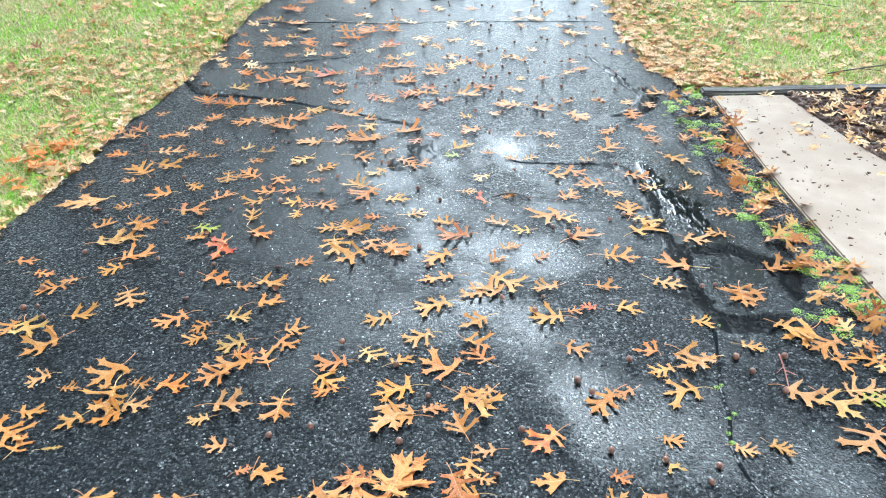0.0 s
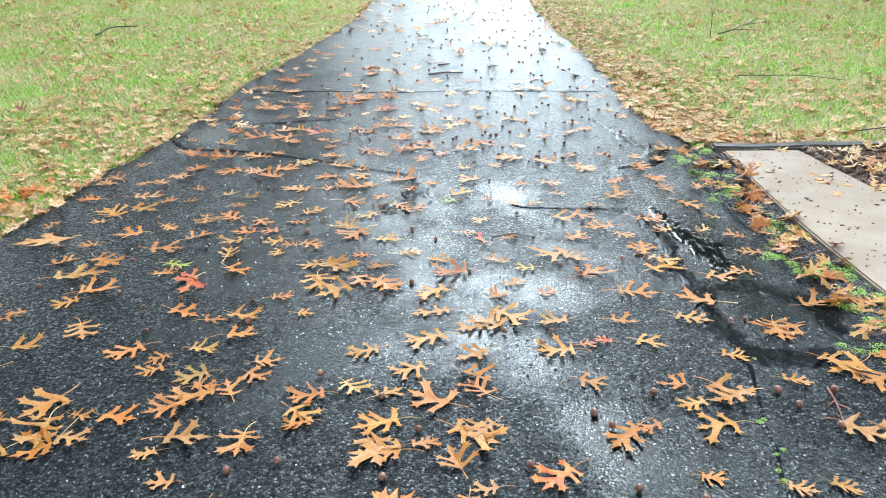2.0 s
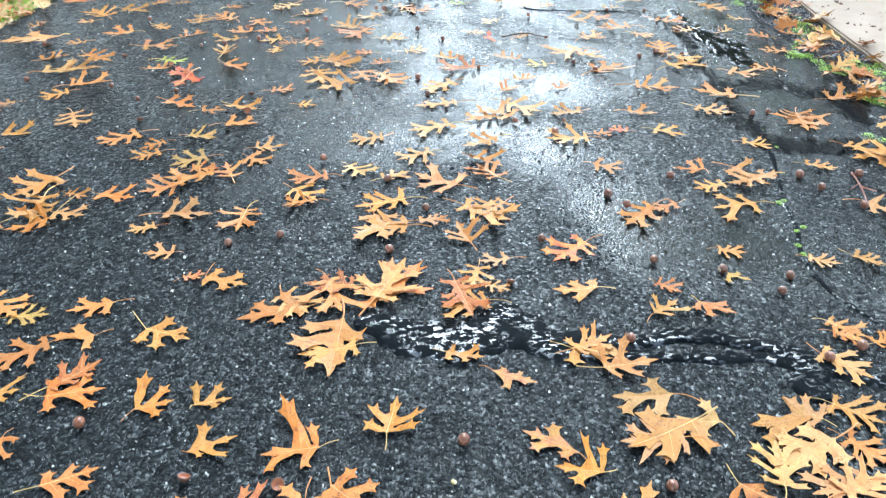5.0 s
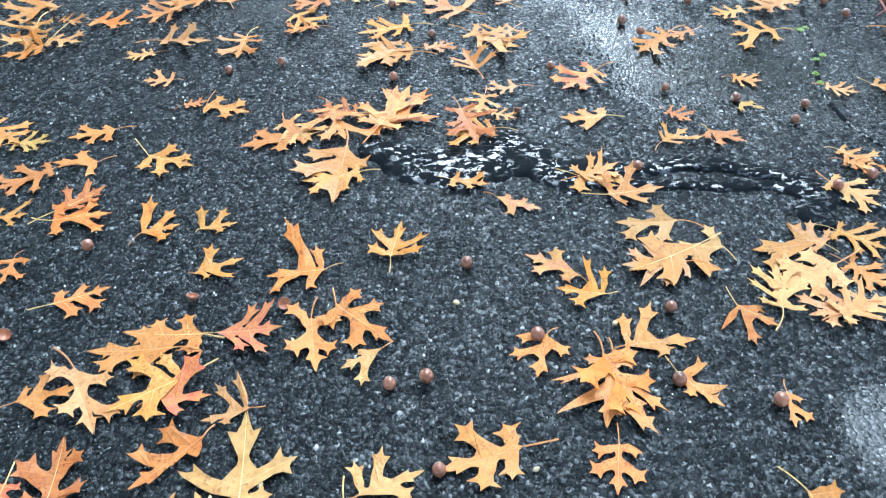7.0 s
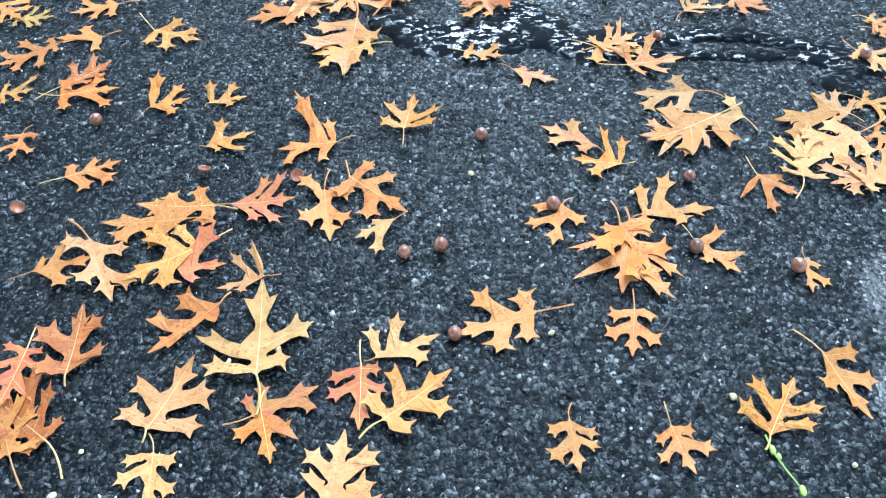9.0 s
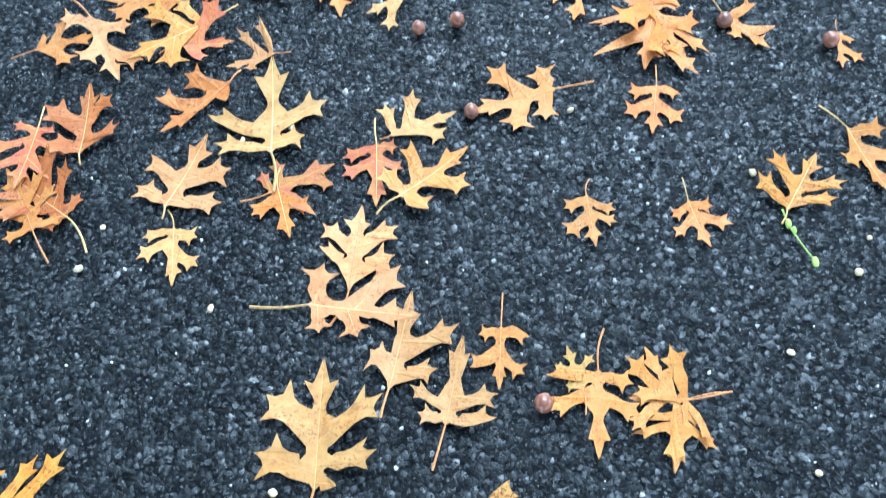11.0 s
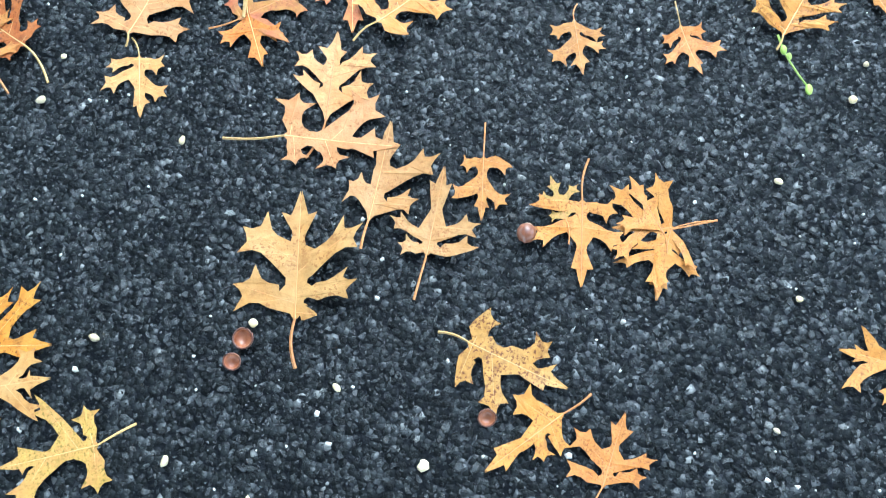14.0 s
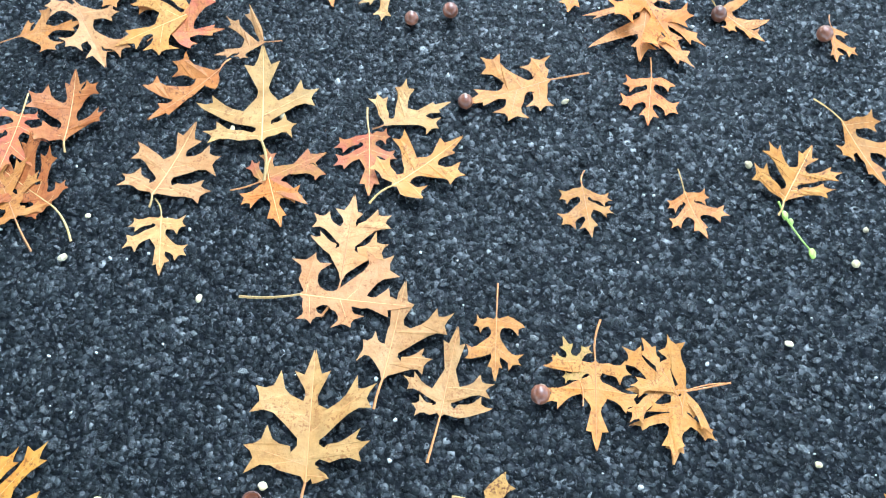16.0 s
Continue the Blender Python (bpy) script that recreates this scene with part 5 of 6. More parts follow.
leaf(0.103, 2.732, 96, 0.112, 1.01, "rust")
leaf(0.332, 2.558, -52, 0.061, 0.96, "pink")
leaf(0.170, 2.545, -58, 0.071, 0.98, "gold")
leaf(0.032, 2.608, 124, 0.108, 0.82, "orange")
leaf(-0.184, 2.663, 218, 0.109, 0.94, "gold")
leaf(1.092, 2.475, -72, 0.086, 1.02, "gold")
leaf(1.242, 2.930, 93, 0.077, 0.99, "gold")
leaf(1.267, 2.650, 49, 0.090, 0.89, "rust")
leaf(1.208, 3.015, 51, 0.087, 0.91, "rust")
leaf(1.295, 3.438, 116, 0.066, 0.81, "rust")
far_leaf(-0.862, 6.637, -119, 0.120, 0.85, "orange")
far_leaf(-0.450, 5.833, 359, 0.120, 0.80, "gold")
far_leaf(0.233, 5.610, 51, 0.087, 0.93, "rust")
far_leaf(0.120, 6.695, -102, 0.094, 0.93, "gold")
far_leaf(-0.500, 6.787, -58, 0.089, 1.04, "rust")
far_leaf(-0.110, 7.910, 347, 0.075, 0.93, "red")
far_leaf(-0.375, 9.059, 57, 0.107, 0.95, "rust")
far_leaf(-0.342, 5.187, -99, 0.120, 0.80, "gold")
far_leaf(-0.393, 5.185, 115, 0.120, 0.95, "orange")
far_leaf(-0.477, 5.059, 93, 0.120, 0.86, "gold")
far_leaf(-0.138, 5.042, -133, 0.119, 1.05, "tan")
far_leaf(-0.344, 4.866, -69, 0.100, 0.95, "tan")
far_leaf(0.228, 4.241, 130, 0.076, 0.84, "gold")
far_leaf(0.613, 5.170, 306, 0.061, 0.98, "gold")
far_leaf(0.812, 5.101, 78, 0.072, 0.97, "gold")
far_leaf(-0.398, 4.414, 287, 0.090, 0.88, "rust")
far_leaf(-0.548, 4.907, 64, 0.089, 0.82, "rust")
far_leaf(-0.922, 5.626, 12, 0.120, 0.80, "orange")
far_leaf(-0.935, 5.832, -65, 0.106, 0.86, "rust")
far_leaf(-0.906, 4.997, 142, 0.120, 0.86, "gold")
far_leaf(0.126, 5.000, 105, 0.089, 0.82, "tan")
far_leaf(0.113, 4.610, -82, 0.083, 0.90, "rust")
far_leaf(-0.228, 4.550, -95, 0.110, 1.04, "gold")
far_leaf(0.196, 5.261, -45, 0.076, 0.89, "tan")
far_leaf(0.013, 4.471, 77, 0.107, 0.94, "tan")
leaf(-1.097, 3.408, -53, 0.072, 0.90, "gold")
far_leaf(-0.965, 3.549, 54, 0.060, 0.83, "tan")
far_leaf(-1.035, 4.031, 74, 0.087, 0.97, "orange")
far_leaf(-0.758, 4.291, -117, 0.103, 0.89, "tan")
far_leaf(-1.139, 4.714, -109, 0.075, 0.91, "orange")
far_leaf(-1.201, 4.624, 207, 0.084, 0.96, "tan")
far_leaf(-0.723, 4.823, 93, 0.064, 0.93, "tan")
far_leaf(-0.285, 4.048, 246, 0.073, 0.95, "tan")
far_leaf(0.053, 4.061, 128, 0.073, 0.91, "rust")
far_leaf(-0.355, 3.810, -90, 0.060, 1.04, "tan")
far_leaf(-0.431, 3.718, 87, 0.090, 0.99, "gold")
far_leaf(0.002, 3.608, 59, 0.060, 0.94, "orange")
far_leaf(-0.450, 3.537, 351, 0.060, 0.92, "tan")
leaf(-0.203, 3.472, 129, 0.060, 0.99, "gold")
leaf(-0.370, 3.408, -112, 0.103, 0.97, "gold")
far_leaf(0.237, 3.868, -124, 0.060, 0.93, "tan")
leaf(0.324, 3.350, 57, 0.060, 0.80, "gold")
far_leaf(0.648, 4.008, 119, 0.062, 1.01, "tan")
far_leaf(0.746, 4.013, -105, 0.066, 0.81, "gold")
far_leaf(0.382, 3.593, 87, 0.060, 0.92, "tan")
leaf(0.361, 3.348, -61, 0.061, 0.80, "gold")
leaf(0.642, 3.329, 79, 0.060, 0.80, "tan")
far_leaf(1.118, 4.090, 97, 0.096, 0.98, "tan")
far_leaf(1.127, 4.066, -100, 0.060, 0.87, "gold")
far_leaf(0.658, 4.378, 324, 0.078, 0.81, "tan")
far_leaf(0.520, 4.312, -50, 0.060, 0.98, "rust")
far_leaf(0.353, 4.187, -121, 0.085, 0.98, "tan")
far_leaf(0.926, 3.998, 154, 0.060, 1.00, "tan")
leaf(0.950, 3.052, -48, 0.060, 0.96, "tan")
far_leaf(-0.908, 6.725, 170, 0.080, 0.91, "orange")
far_leaf(-0.596, 6.302, 69, 0.098, 0.80, "tan")
far_leaf(-0.472, 5.543, 116, 0.079, 0.98, "gold")
far_leaf(-0.291, 5.911, -129, 0.084, 1.04, "tan")
far_leaf(-0.133, 5.609, -104, 0.066, 0.95, "pink")
leaf(-1.500, 4.900, -65, 0.150, 0.85, "orange", 3, 0.15)
leaf(-0.520, 6.020, -80, 0.130, 0.90, "orange", 3, 0.12)
leaf(-0.070, 8.100, -60, 0.120, 0.90, "red", 3, 0.2)
leaf(-0.360, 9.300, 70, 0.140, 0.90, "orange", 3, 0.15)
# the rest of the scatter between the two tar lines
gap_rng = random.Random(404)
for k in range(600):
    y = 2.55 + 2.9 * gap_rng.random()
    x0, x1 = float(side_of(left_line, y)), float(side_of(right_line, y))
    x = x0 + 0.1 + (x1 - x0 - 0.25) * gap_rng.random()
    if len(laid) < 372 and min((x - q[0]) ** 2 + ((y - q[1]) * 0.6) ** 2 for q in laid) > 0.1 ** 2:
        leaf(x, y, gap_rng.uniform(0, 360), gap_rng.uniform(0.055, 0.10), gap_rng.uniform(0.85, 1.1), gap_rng.choice(("tan", "gold", "gold", "orange", "tan", "rust", "pink")))
far_leaves = mesh_object("far_oak_leaves", [q for a in far_v for q in a], [q for a in far_f for q in a], LEAF["tan"])
for key in list(LOOKS)[1:]:
    far_leaves.data.materials.append(LEAF[key])
far_leaves.data.polygons.foreach_set("material_index", [k for k, n in far_mats for _ in range(n)])
tagged(far_leaves, "orange and tan oak leaves on the far driveway", "leaf litter", kind="stuff")

# ---- litter too small or far to tell apart ----
litter_mat = Mat("leaf_litter", 0.6, 0.2)
p, w = litter_mat.pos(), litter_mat.isle()
c = litter_mat.ramp(w, (0.0, (0.60, 0.36, 0.14)), (0.3, (0.72, 0.48, 0.24)), (0.45, (0.66, 0.32, 0.09)), (0.75, (0.76, 0.56, 0.33)), (0.9, (0.58, 0.26, 0.10)), (1.0, (0.32, 0.15, 0.08)))
c = litter_mat.hsv(c, 0.5, 1.0, litter_mat.math("MULTIPLY_ADD", litter_mat.noise(p, 90, 3), 0.8, 0.62))
litter_mat.set("Base Color", c)
litter_mat.set("Normal", litter_mat.bump(litter_mat.noise(p, 120, 3), 0.3, 0.002))


def flat_leaf(r, pairs):
    v, f = [], []
    for half in oak_outline(r, pairs, 0.9, 0.35)[0]:
        loop = half + [(0.0, k / 3) for k in range(3, -1, -1)]
        b = len(v)
        v += [(x, y, 0.14 * x * x + 0.03 * math.sin(6 * y)) for x, y in loop]
        for a3 in tessellate(loop):
            f.append(tuple(b + k for k in a3))
    s = r.uniform(-0.15, 0.15)
    b = len(v)
    v += [(-0.012, 0, 0.01), (0.012, 0, 0.01), (s, -0.38, 0.02)]
    f.append((b, b + 1, b + 2))
    return np.array(v), np.array(f)


def plain_leaf(r):
    """A simpler curled leaf for the deep litter: two pointed lobes a side."""
    v, f = [(0, 0, 0), (0, 0.45, 0.02), (0, 1.0, 0.05)], []
    c = r.uniform(0.05, 0.5)
    for s in (-1, 1):
        b = len(v)
        for x, y in ((0.06, 0.12), (0.42, 0.22), (0.36, 0.34), (0.09, 0.40), (0.46, 0.66), (0.36, 0.74), (0.09, 0.68), (0.13, 0.86)):
            x, y = s * x * r.uniform(0.8, 1.2), y + r.uniform(-0.03, 0.03)
            v.append((x, y, c * x * x * 2 + r.uniform(-0.03, 0.05)))
        for t in ((0, b, 1), (b, b + 1, b + 2), (b, b + 2, b + 3), (b, b + 3, 1), (1, b + 3, b + 6), (b + 3, b + 4, b + 5), (b + 3, b + 5, b + 6), (1, b + 6, 2), (b + 6, b + 7, 2)):
            f.append(t)
    b = len(v)
    v += [(-0.012, 0, 0.0), (0.012, 0, 0.0), (r.uniform(-0.15, 0.15), -0.38, 0.03)]
    f.append((b, b + 1, b + 2))
    return np.array(v), np.array(f)


FULL = [flat_leaf(random.Random(70 + k), (2, 3)[k % 2]) for k in range(10)]
TEMPLATES = [plain_leaf(random.Random(90 + k)) for k in range(16)]


def scatter(name, xs, ys, zs, size, tilt, seed, label, material, shapes=TEMPLATES):
    r = np.random.default_rng(seed)
    vs, fs, o = [], [], 0
    for x, y, z, s in zip(xs, ys, zs, size):
        v, f = shapes[r.integers(len(shapes))]
        m = Euler((r.normal(0, tilt), r.normal(0, tilt), r.uniform(0, 6.283))).to_matrix()
        q = (v - np.array((0, 0.45, 0))) * s @ np.array(m).T
        q[:, 2] += z - min(0.0, q[:, 2].min() * 0.7)
        q[:, 0] += x
        q[:, 1] += y
        vs.append(q)
        fs.append(f + o)
        o += len(v)
    return tagged(big_mesh(name, np.vstack(vs), np.vstack(fs), material), label, "leaf litter", kind="stuff")


x, y, r = lawn(51, 26000)
thick = np.array([noise.fractal(Vector((a * 1.1, b * 0.8, 3.0)), 0.7, 2.0, 4) for a, b in zip(x, y)]) + r.uniform(-0.36, 0.36, len(x)) > 0.03
x, y = x[thick], y[thick]
scatter("lawn_leaf_litter", x, y, r.uniform(-0.02, 0.004, len(x)), np.clip(r.lognormal(-3.3, 0.38, len(x)), 0.02, 0.08), 0.15, 52, "tan and orange oak leaves littering the lawn", litter_mat.m)
# sparser over the rest of the lawn and the driveway behind
x, y = r.uniform(-8, 8, 6500), r.uniform(-5, 14, 6500)
off = (x < side_of(left_line, y) - 0.02) | ((x > side_of(right_line, y) + 0.02) & ~inside(bed_poly, x, y) & ~inside(path_poly, x, y) & ~inside(strip_poly, x, y))
x, y = x[off], y[off]
scatter("lawn_leaf_litter", x, y, r.uniform(-0.022, 0.008, len(x)), r.uniform(0.045, 0.09, len(x)), 0.3, 61, "thin scatter of oak leaves across the lawn", litter_mat.m)
x, y = r.uniform(-1.75, 1.35, 260), r.uniform(-2.9, 1.4, 260)
ok = np.abs(x - 0.02) > np.where(y < -0.1, -1.0, 0.62 + 0.42 * y)
x, y = x[ok], y[ok]
scatter("driveway_leaf_litter", x, y, np.full(len(x), 0.003), r.uniform(0.06, 0.1, len(x)), 0.08, 62, "orange oak leaves on the driveway behind", litter_mat.m, FULL)
# heaped along the edges of the driveway, the path and the bed
y = 2.4 + 9 * r.uniform(0, 1, 450) ** 1.3
x = side_of(left_line, y) - np.abs(r.normal(0, 0.07, 450)) + 0.03
scatter("edge_leaf_litter", x, y, r.uniform(-0.024, 0.002, 450), r.uniform(0.03, 0.07, 450), 0.25, 53, "orange oak leaves heaped along the driveway edge", litter_mat.m)
y = 4.2 + 8 * r.uniform(0, 1, 3000) ** 1.4
x = side_of(right_line, y) + np.abs(r.normal(0, 0.32, 3000)) - 0.03
scatter("edge_leaf_litter", x, y, r.uniform(-0.016, 0.006, 3000), r.uniform(0.025, 0.065, 3000), 0.13, 54, "tan oak leaves heaped along the lawn edge", litter_mat.m)
for seed, look_name in ((55, "gold"), (65, "rust"), (75, "tan")):
    y = r.uniform(1.7, 4.05, 45)
    x = np.interp(y, strip_r[::-1, 1], strip_r[::-1, 0]) - r.uniform(-0.03, 0.2, 45)
    scatter("strip_leaf_litter", x, y, r.uniform(-0.004, 0.012, 45), r.uniform(0.045, 0.085, 45), 0.3, seed, "brown oak leaves lying in the weedy strip", LEAF[look_name], FULL)
x, y = r.uniform(1.66, 4.6, 2600), r.uniform(1.8, 4.3, 2600)
ok = (inside(bed_poly, x, y) & ((y > 2.9) | (x > 2.6))) | ((y > 4.13) & (x < 3.4))
scatter("bed_leaf_litter", x[ok], y[ok], r.uniform(0.012, 0.025, ok.sum()), r.uniform(0.04, 0.085, ok.sum()), 0.3, 56, "brown and tan oak leaves on the mulch", litter_mat.m)
x, y = r.uniform(1.36, 2.2, 18), r.uniform(2.3, 4.0, 18)
ok = inside(path_poly, x, y)
scatter("path_leaf_litter", x[ok], y[ok], np.full(ok.sum(), 0.013), r.uniform(0.04, 0.075, ok.sum()), 0.08, 57, "tan oak leaves lying on the wet path", litter_mat.m, FULL)
# far stretch of the driveway
y = 4.4 + 8 * r.uniform(0, 1, 260)
x = side_of(left_line, y) + (side_of(right_line, y) - side_of(left_line, y)) * r.uniform(0, 1, 260) ** 1.2
scatter("far_leaf_litter", x, y, np.full(260, 0.002), r.uniform(0.05, 0.1, 260), 0.15, 58, "small oak leaves on the far wet driveway", litter_mat.m, FULL)

# a drift of orange leaves at the left edge
x, y = -1.74 + r.normal(0, 0.06, 26), 3.38 + r.normal(0, 0.14, 26)
scatter("drift_of_leaves", x, y, r.uniform(-0.02, 0.008, 26), r.uniform(0.05, 0.085, 26), 0.25, 60, "drift of orange oak leaves at the lawn edge", LEAF["orange"], FULL)
# crumbs of leaf and bark on the path
x, y = r.uniform(1.34, 2.4, 900), r.uniform(2.0, 4.02, 900)
ok = inside(path_poly, x, y)
x, y = x[ok], y[ok]
tagged(bits("path_crumbs", x, y, np.full(len(x), 0.012), np.clip(r.lognormal(0, 0.5, len(x)) * 0.0035, 0.0015, 0.011), 0.4, mulch_mat, 59, 2.2), "brown crumbs of bark and leaf on the path", "debris", kind="stuff")

# ---- acorns and their cups ----
nut_mat = plain("acorn_shell", (0.13, 0.045, 0.022), (0.28, 0.11, 0.055), 90, 0.3, 0.1, coat=0.4)
nut_end = plain("acorn_scar", (0.50, 0.36, 0.22), (0.62, 0.48, 0.32), 120, 0.6, 0.1)
cup_mat = plain("acorn_cup", (0.09, 0.032, 0.018), (0.22, 0.085, 0.045), 260, 0.35, 0.4, 0.001, coat=0.5)
cup_in = plain("acorn_cup_inside", (0.32, 0.10, 0.04), (0.52, 0.22, 0.10), 120, 0.3, 0.2, coat=0.4)


def lathe(profile, seg=14):
    """A turned solid from (radius, height) pairs."""
    bm = bmesh.new()
    rings = []
    for rad, z in profile:
        if rad < 1e-5:
            rings.append([bm.verts.new((0, 0, z))])
        else:
            rings.append([bm.verts.new((rad * math.cos(6.28319 * k / seg), rad * math.sin(6.28319 * k / seg), z)) for k in range(seg)])
    for a, b in zip(rings, rings[1:]):
        for k in range(seg):
            q = [a[k % len(a)], a[(k + 1) % len(a)], b[(k + 1) % len(b)], b[k % len(b)]]
            q = list(dict.fromkeys(q))
            if len(q) > 2:
                bm.faces.new(q)
    bmesh.ops.recalc_face_normals(bm, faces=bm.faces)
    for f in bm.faces:
        f.smooth = True
    return bm


def acorn_thing():
    e = new("acorn")
    e.empty_display_size = 0.01
    part("nut", lathe([(0, 0.0), (0.0048, 0.0005), (0.0078, 0.003), (0.0092, 0.0075), (0.0088, 0.012), (0.0065, 0.0155), (0.003, 0.0175), (0.0012, 0.0185), (0, 0.0195)]), nut_mat, e)
    part("scar", lathe([(0, -0.0006), (0.004, -0.0004), (0.0046, 0.0004), (0, 0.0006)]), nut_end, e, "pale round scar")
    return tagged(e, "brown wet acorn without its cup", "acorn", "acorns on the driveway")


def cup_thing():
    e = new("acorn_cup")
    e.empty_display_size = 0.01
    part("shell", lathe([(0.0012, -0.003), (0.0018, 0.0), (0.0065, -0.0005), (0.0098, 0.004), (0.0104, 0.0075), (0.0096, 0.0078), (0.0088, 0.0068)]), cup_mat, e)
    part("lining", lathe([(0.0088, 0.0068), (0.0080, 0.0040), (0.0058, 0.0018), (0.003, 0.0009), (0, 0.0007)]), cup_in, e, "pale tan inner lining")
    return tagged(e, "open brown acorn cup lying hollow side up", "acorn cup", "acorn cups on the driveway")


acorn_first, cup_first = acorn_thing(), cup_thing()
acorn_first.matrix_basis = Matrix.Translation((0.55, 1.62, 0.0085)) @ Euler((1.5, 0.2, 2.0)).to_matrix().to_4x4()
cup_first.matrix_basis = Matrix.Translation((-0.62, 1.02, 0.004)) @ Euler((0.5, 0.1, 1.0)).to_matrix().to_4x4()
acorn_rng = random.Random(77)


def place(first, x, y, z, tip, s):
    m = Matrix.Translation((x, y, z)) @ Euler((tip, acorn_rng.uniform(-0.3, 0.3), acorn_rng.uniform(0, 6.28)), "ZYX").to_matrix().to_4x4()
    ob = copy_thing(first, m)
    ob.scale = (s, s, s)
    return ob


def acorns(*spots):
    for x, y in spots:
        s = acorn_rng.uniform(0.9, 1.12)
        place(acorn_first, x, y - 0.004, 0.0025 + 0.0088 * s, acorn_rng.uniform(1.2, 1.9), s)


def far_acorns(*spots):
    for x, y in spots:
        s = acorn_rng.uniform(0.65, 0.95)
        if acorn_rng.random() < 0.7:
            place(acorn_first, x, y, 0.0006 + 0.0092 * s, acorn_rng.uniform(1.2, 1.9), s)
        else:
            place(cup_first, x, y, 0.006, acorn_rng.uniform(-0.8, 0.8), s * 1.1)


def caps(*spots):
    for x, y in spots:
        place(cup_first, x, y, 0.006, acorn_rng.uniform(-0.6, 0.6), acorn_rng.uniform(0.85, 1.05))


acorns((-1.317, 2.316), (-1.238, 2.268), (-0.337, 1.768), (-0.439, 1.739), (-0.102, 1.711), (-0.032, 1.881))
acorns((-0.287, 2.119), (-0.123, 2.015), (0.380, 1.939), (0.431, 1.668), (0.414, 1.884), (0.539, 2.021))
acorns((0.848, 2.032), (0.874, 1.962), (0.984, 2.028), (0.937, 1.877), (0.682, 1.614), (0.649, 1.560))
acorns((0.210, 1.744), (0.296, 2.269), (-1.304, 2.429), (-1.323, 3.671), (-1.320, 2.963), (-0.083, 3.107))
acorns((-0.465, 3.100), (-0.073, 2.662), (-0.558, 1.214), (0.041, 1.177), (0.337, 1.089), (0.335, 1.417))
acorns((0.735, 1.399), (0.665, 1.368), (-0.017, 0.959), (-0.066, 0.949), (0.003, 0.819), (0.323, 0.960))
acorns((0.447, 0.926), (0.137, 1.035), (0.082, 0.459))
caps((-0.366, 1.092), (-0.227, 1.082), (0.138, 1.582), (-0.190, 0.340), (-0.200, 0.320), (0.040, 0.270))
far_acorns((-0.33, 4.30), (-0.37, 4.28), (-0.34, 4.71), (-0.04, 4.23), (0.03, 4.22), (0.08, 4.27))
far_acorns((0.10, 4.32), (0.17, 4.27), (0.22, 4.12), (0.27, 4.35), (0.23, 4.35), (0.26, 4.21))
far_acorns((0.07, 4.57), (0.17, 4.58), (0.34, 4.53), (0.53, 4.26), (0.56, 4.91), (0.60, 5.00))
far_acorns((0.57, 4.58), (0.67, 4.57), (0.72, 4.62), (0.78, 4.68), (0.90, 4.86), (0.55, 4.03))
far_acorns((0.47, 4.58), (0.40, 4.70), (0.33, 4.83), (0.30, 5.16), (0.28, 5.71), (0.35, 5.70))
far_acorns((0.50, 5.96), (0.62, 5.86), (0.68, 5.76), (0.85, 5.93), (0.90, 5.75), (0.99, 5.57))
far_acorns((0.89, 5.19), (0.97, 4.98), (0.97, 4.73), (0.82, 5.42), (0.87, 6.32), (0.77, 6.55))
far_acorns((0.67, 6.79), (0.52, 6.57), (0.41, 6.81), (0.34, 7.33), (0.50, 7.61), (0.62, 7.31))
far_acorns((0.77, 7.43), (0.87, 7.02), (0.11, 7.22), (0.02, 6.84), (-0.07, 6.85), (-0.15, 7.38))
far_acorns((-0.26, 7.12), (-0.32, 6.64), (-0.06, 6.00), (0.06, 5.81), (0.17, 6.17), (-0.13, 5.65))
far_acorns((-0.31, 5.66), (-0.41, 6.03), (-0.49, 5.68), (-0.64, 5.69), (-0.73, 5.53), (-0.64, 6.04))
far_acorns((-0.56, 6.44), (-0.55, 7.42), (-0.39, 8.01), (-0.25, 8.34), (0.01, 8.31), (0.23, 8.28))
far_acorns((0.43, 8.26), (0.64, 8.24), (0.83, 8.58), (0.35, 8.83), (0.13, 8.86), (-0.01, 4.06))
far_acorns((0.17, 3.88), (0.30, 3.87), (0.62, 4.21), (0.77, 4.11), (0.93, 4.39))
for k in range(150):
    y = 3.9 + 6.0 * acorn_rng.random() ** 1.1
    x0, x1 = float(side_of(left_line, y)), float(side_of(right_line, y))
    far_acorns((x0 + (x1 - x0) * (0.08 + 0.9 * acorn_rng.random() ** 0.6), y))

for k in range(70):
    y = 2.3 + 2.2 * acorn_rng.random()
    x0, x1 = float(side_of(left_line, y)), float(side_of(right_line, y))
    far_acorns((x0 + (x1 - x0) * (0.04 + 0.9 * acorn_rng.random()), y))

far_acorns((1.55, 3.2), (1.62, 3.55), (1.48, 2.85), (1.75, 3.35), (1.5, 3.75), (1.7, 2.9))

# ---- crumbs of acorn kernel ----
kernel = plain("acorn_kernel", (0.70, 0.52, 0.22), (0.80, 0.68, 0.46), 60, 0.45, 0.2)


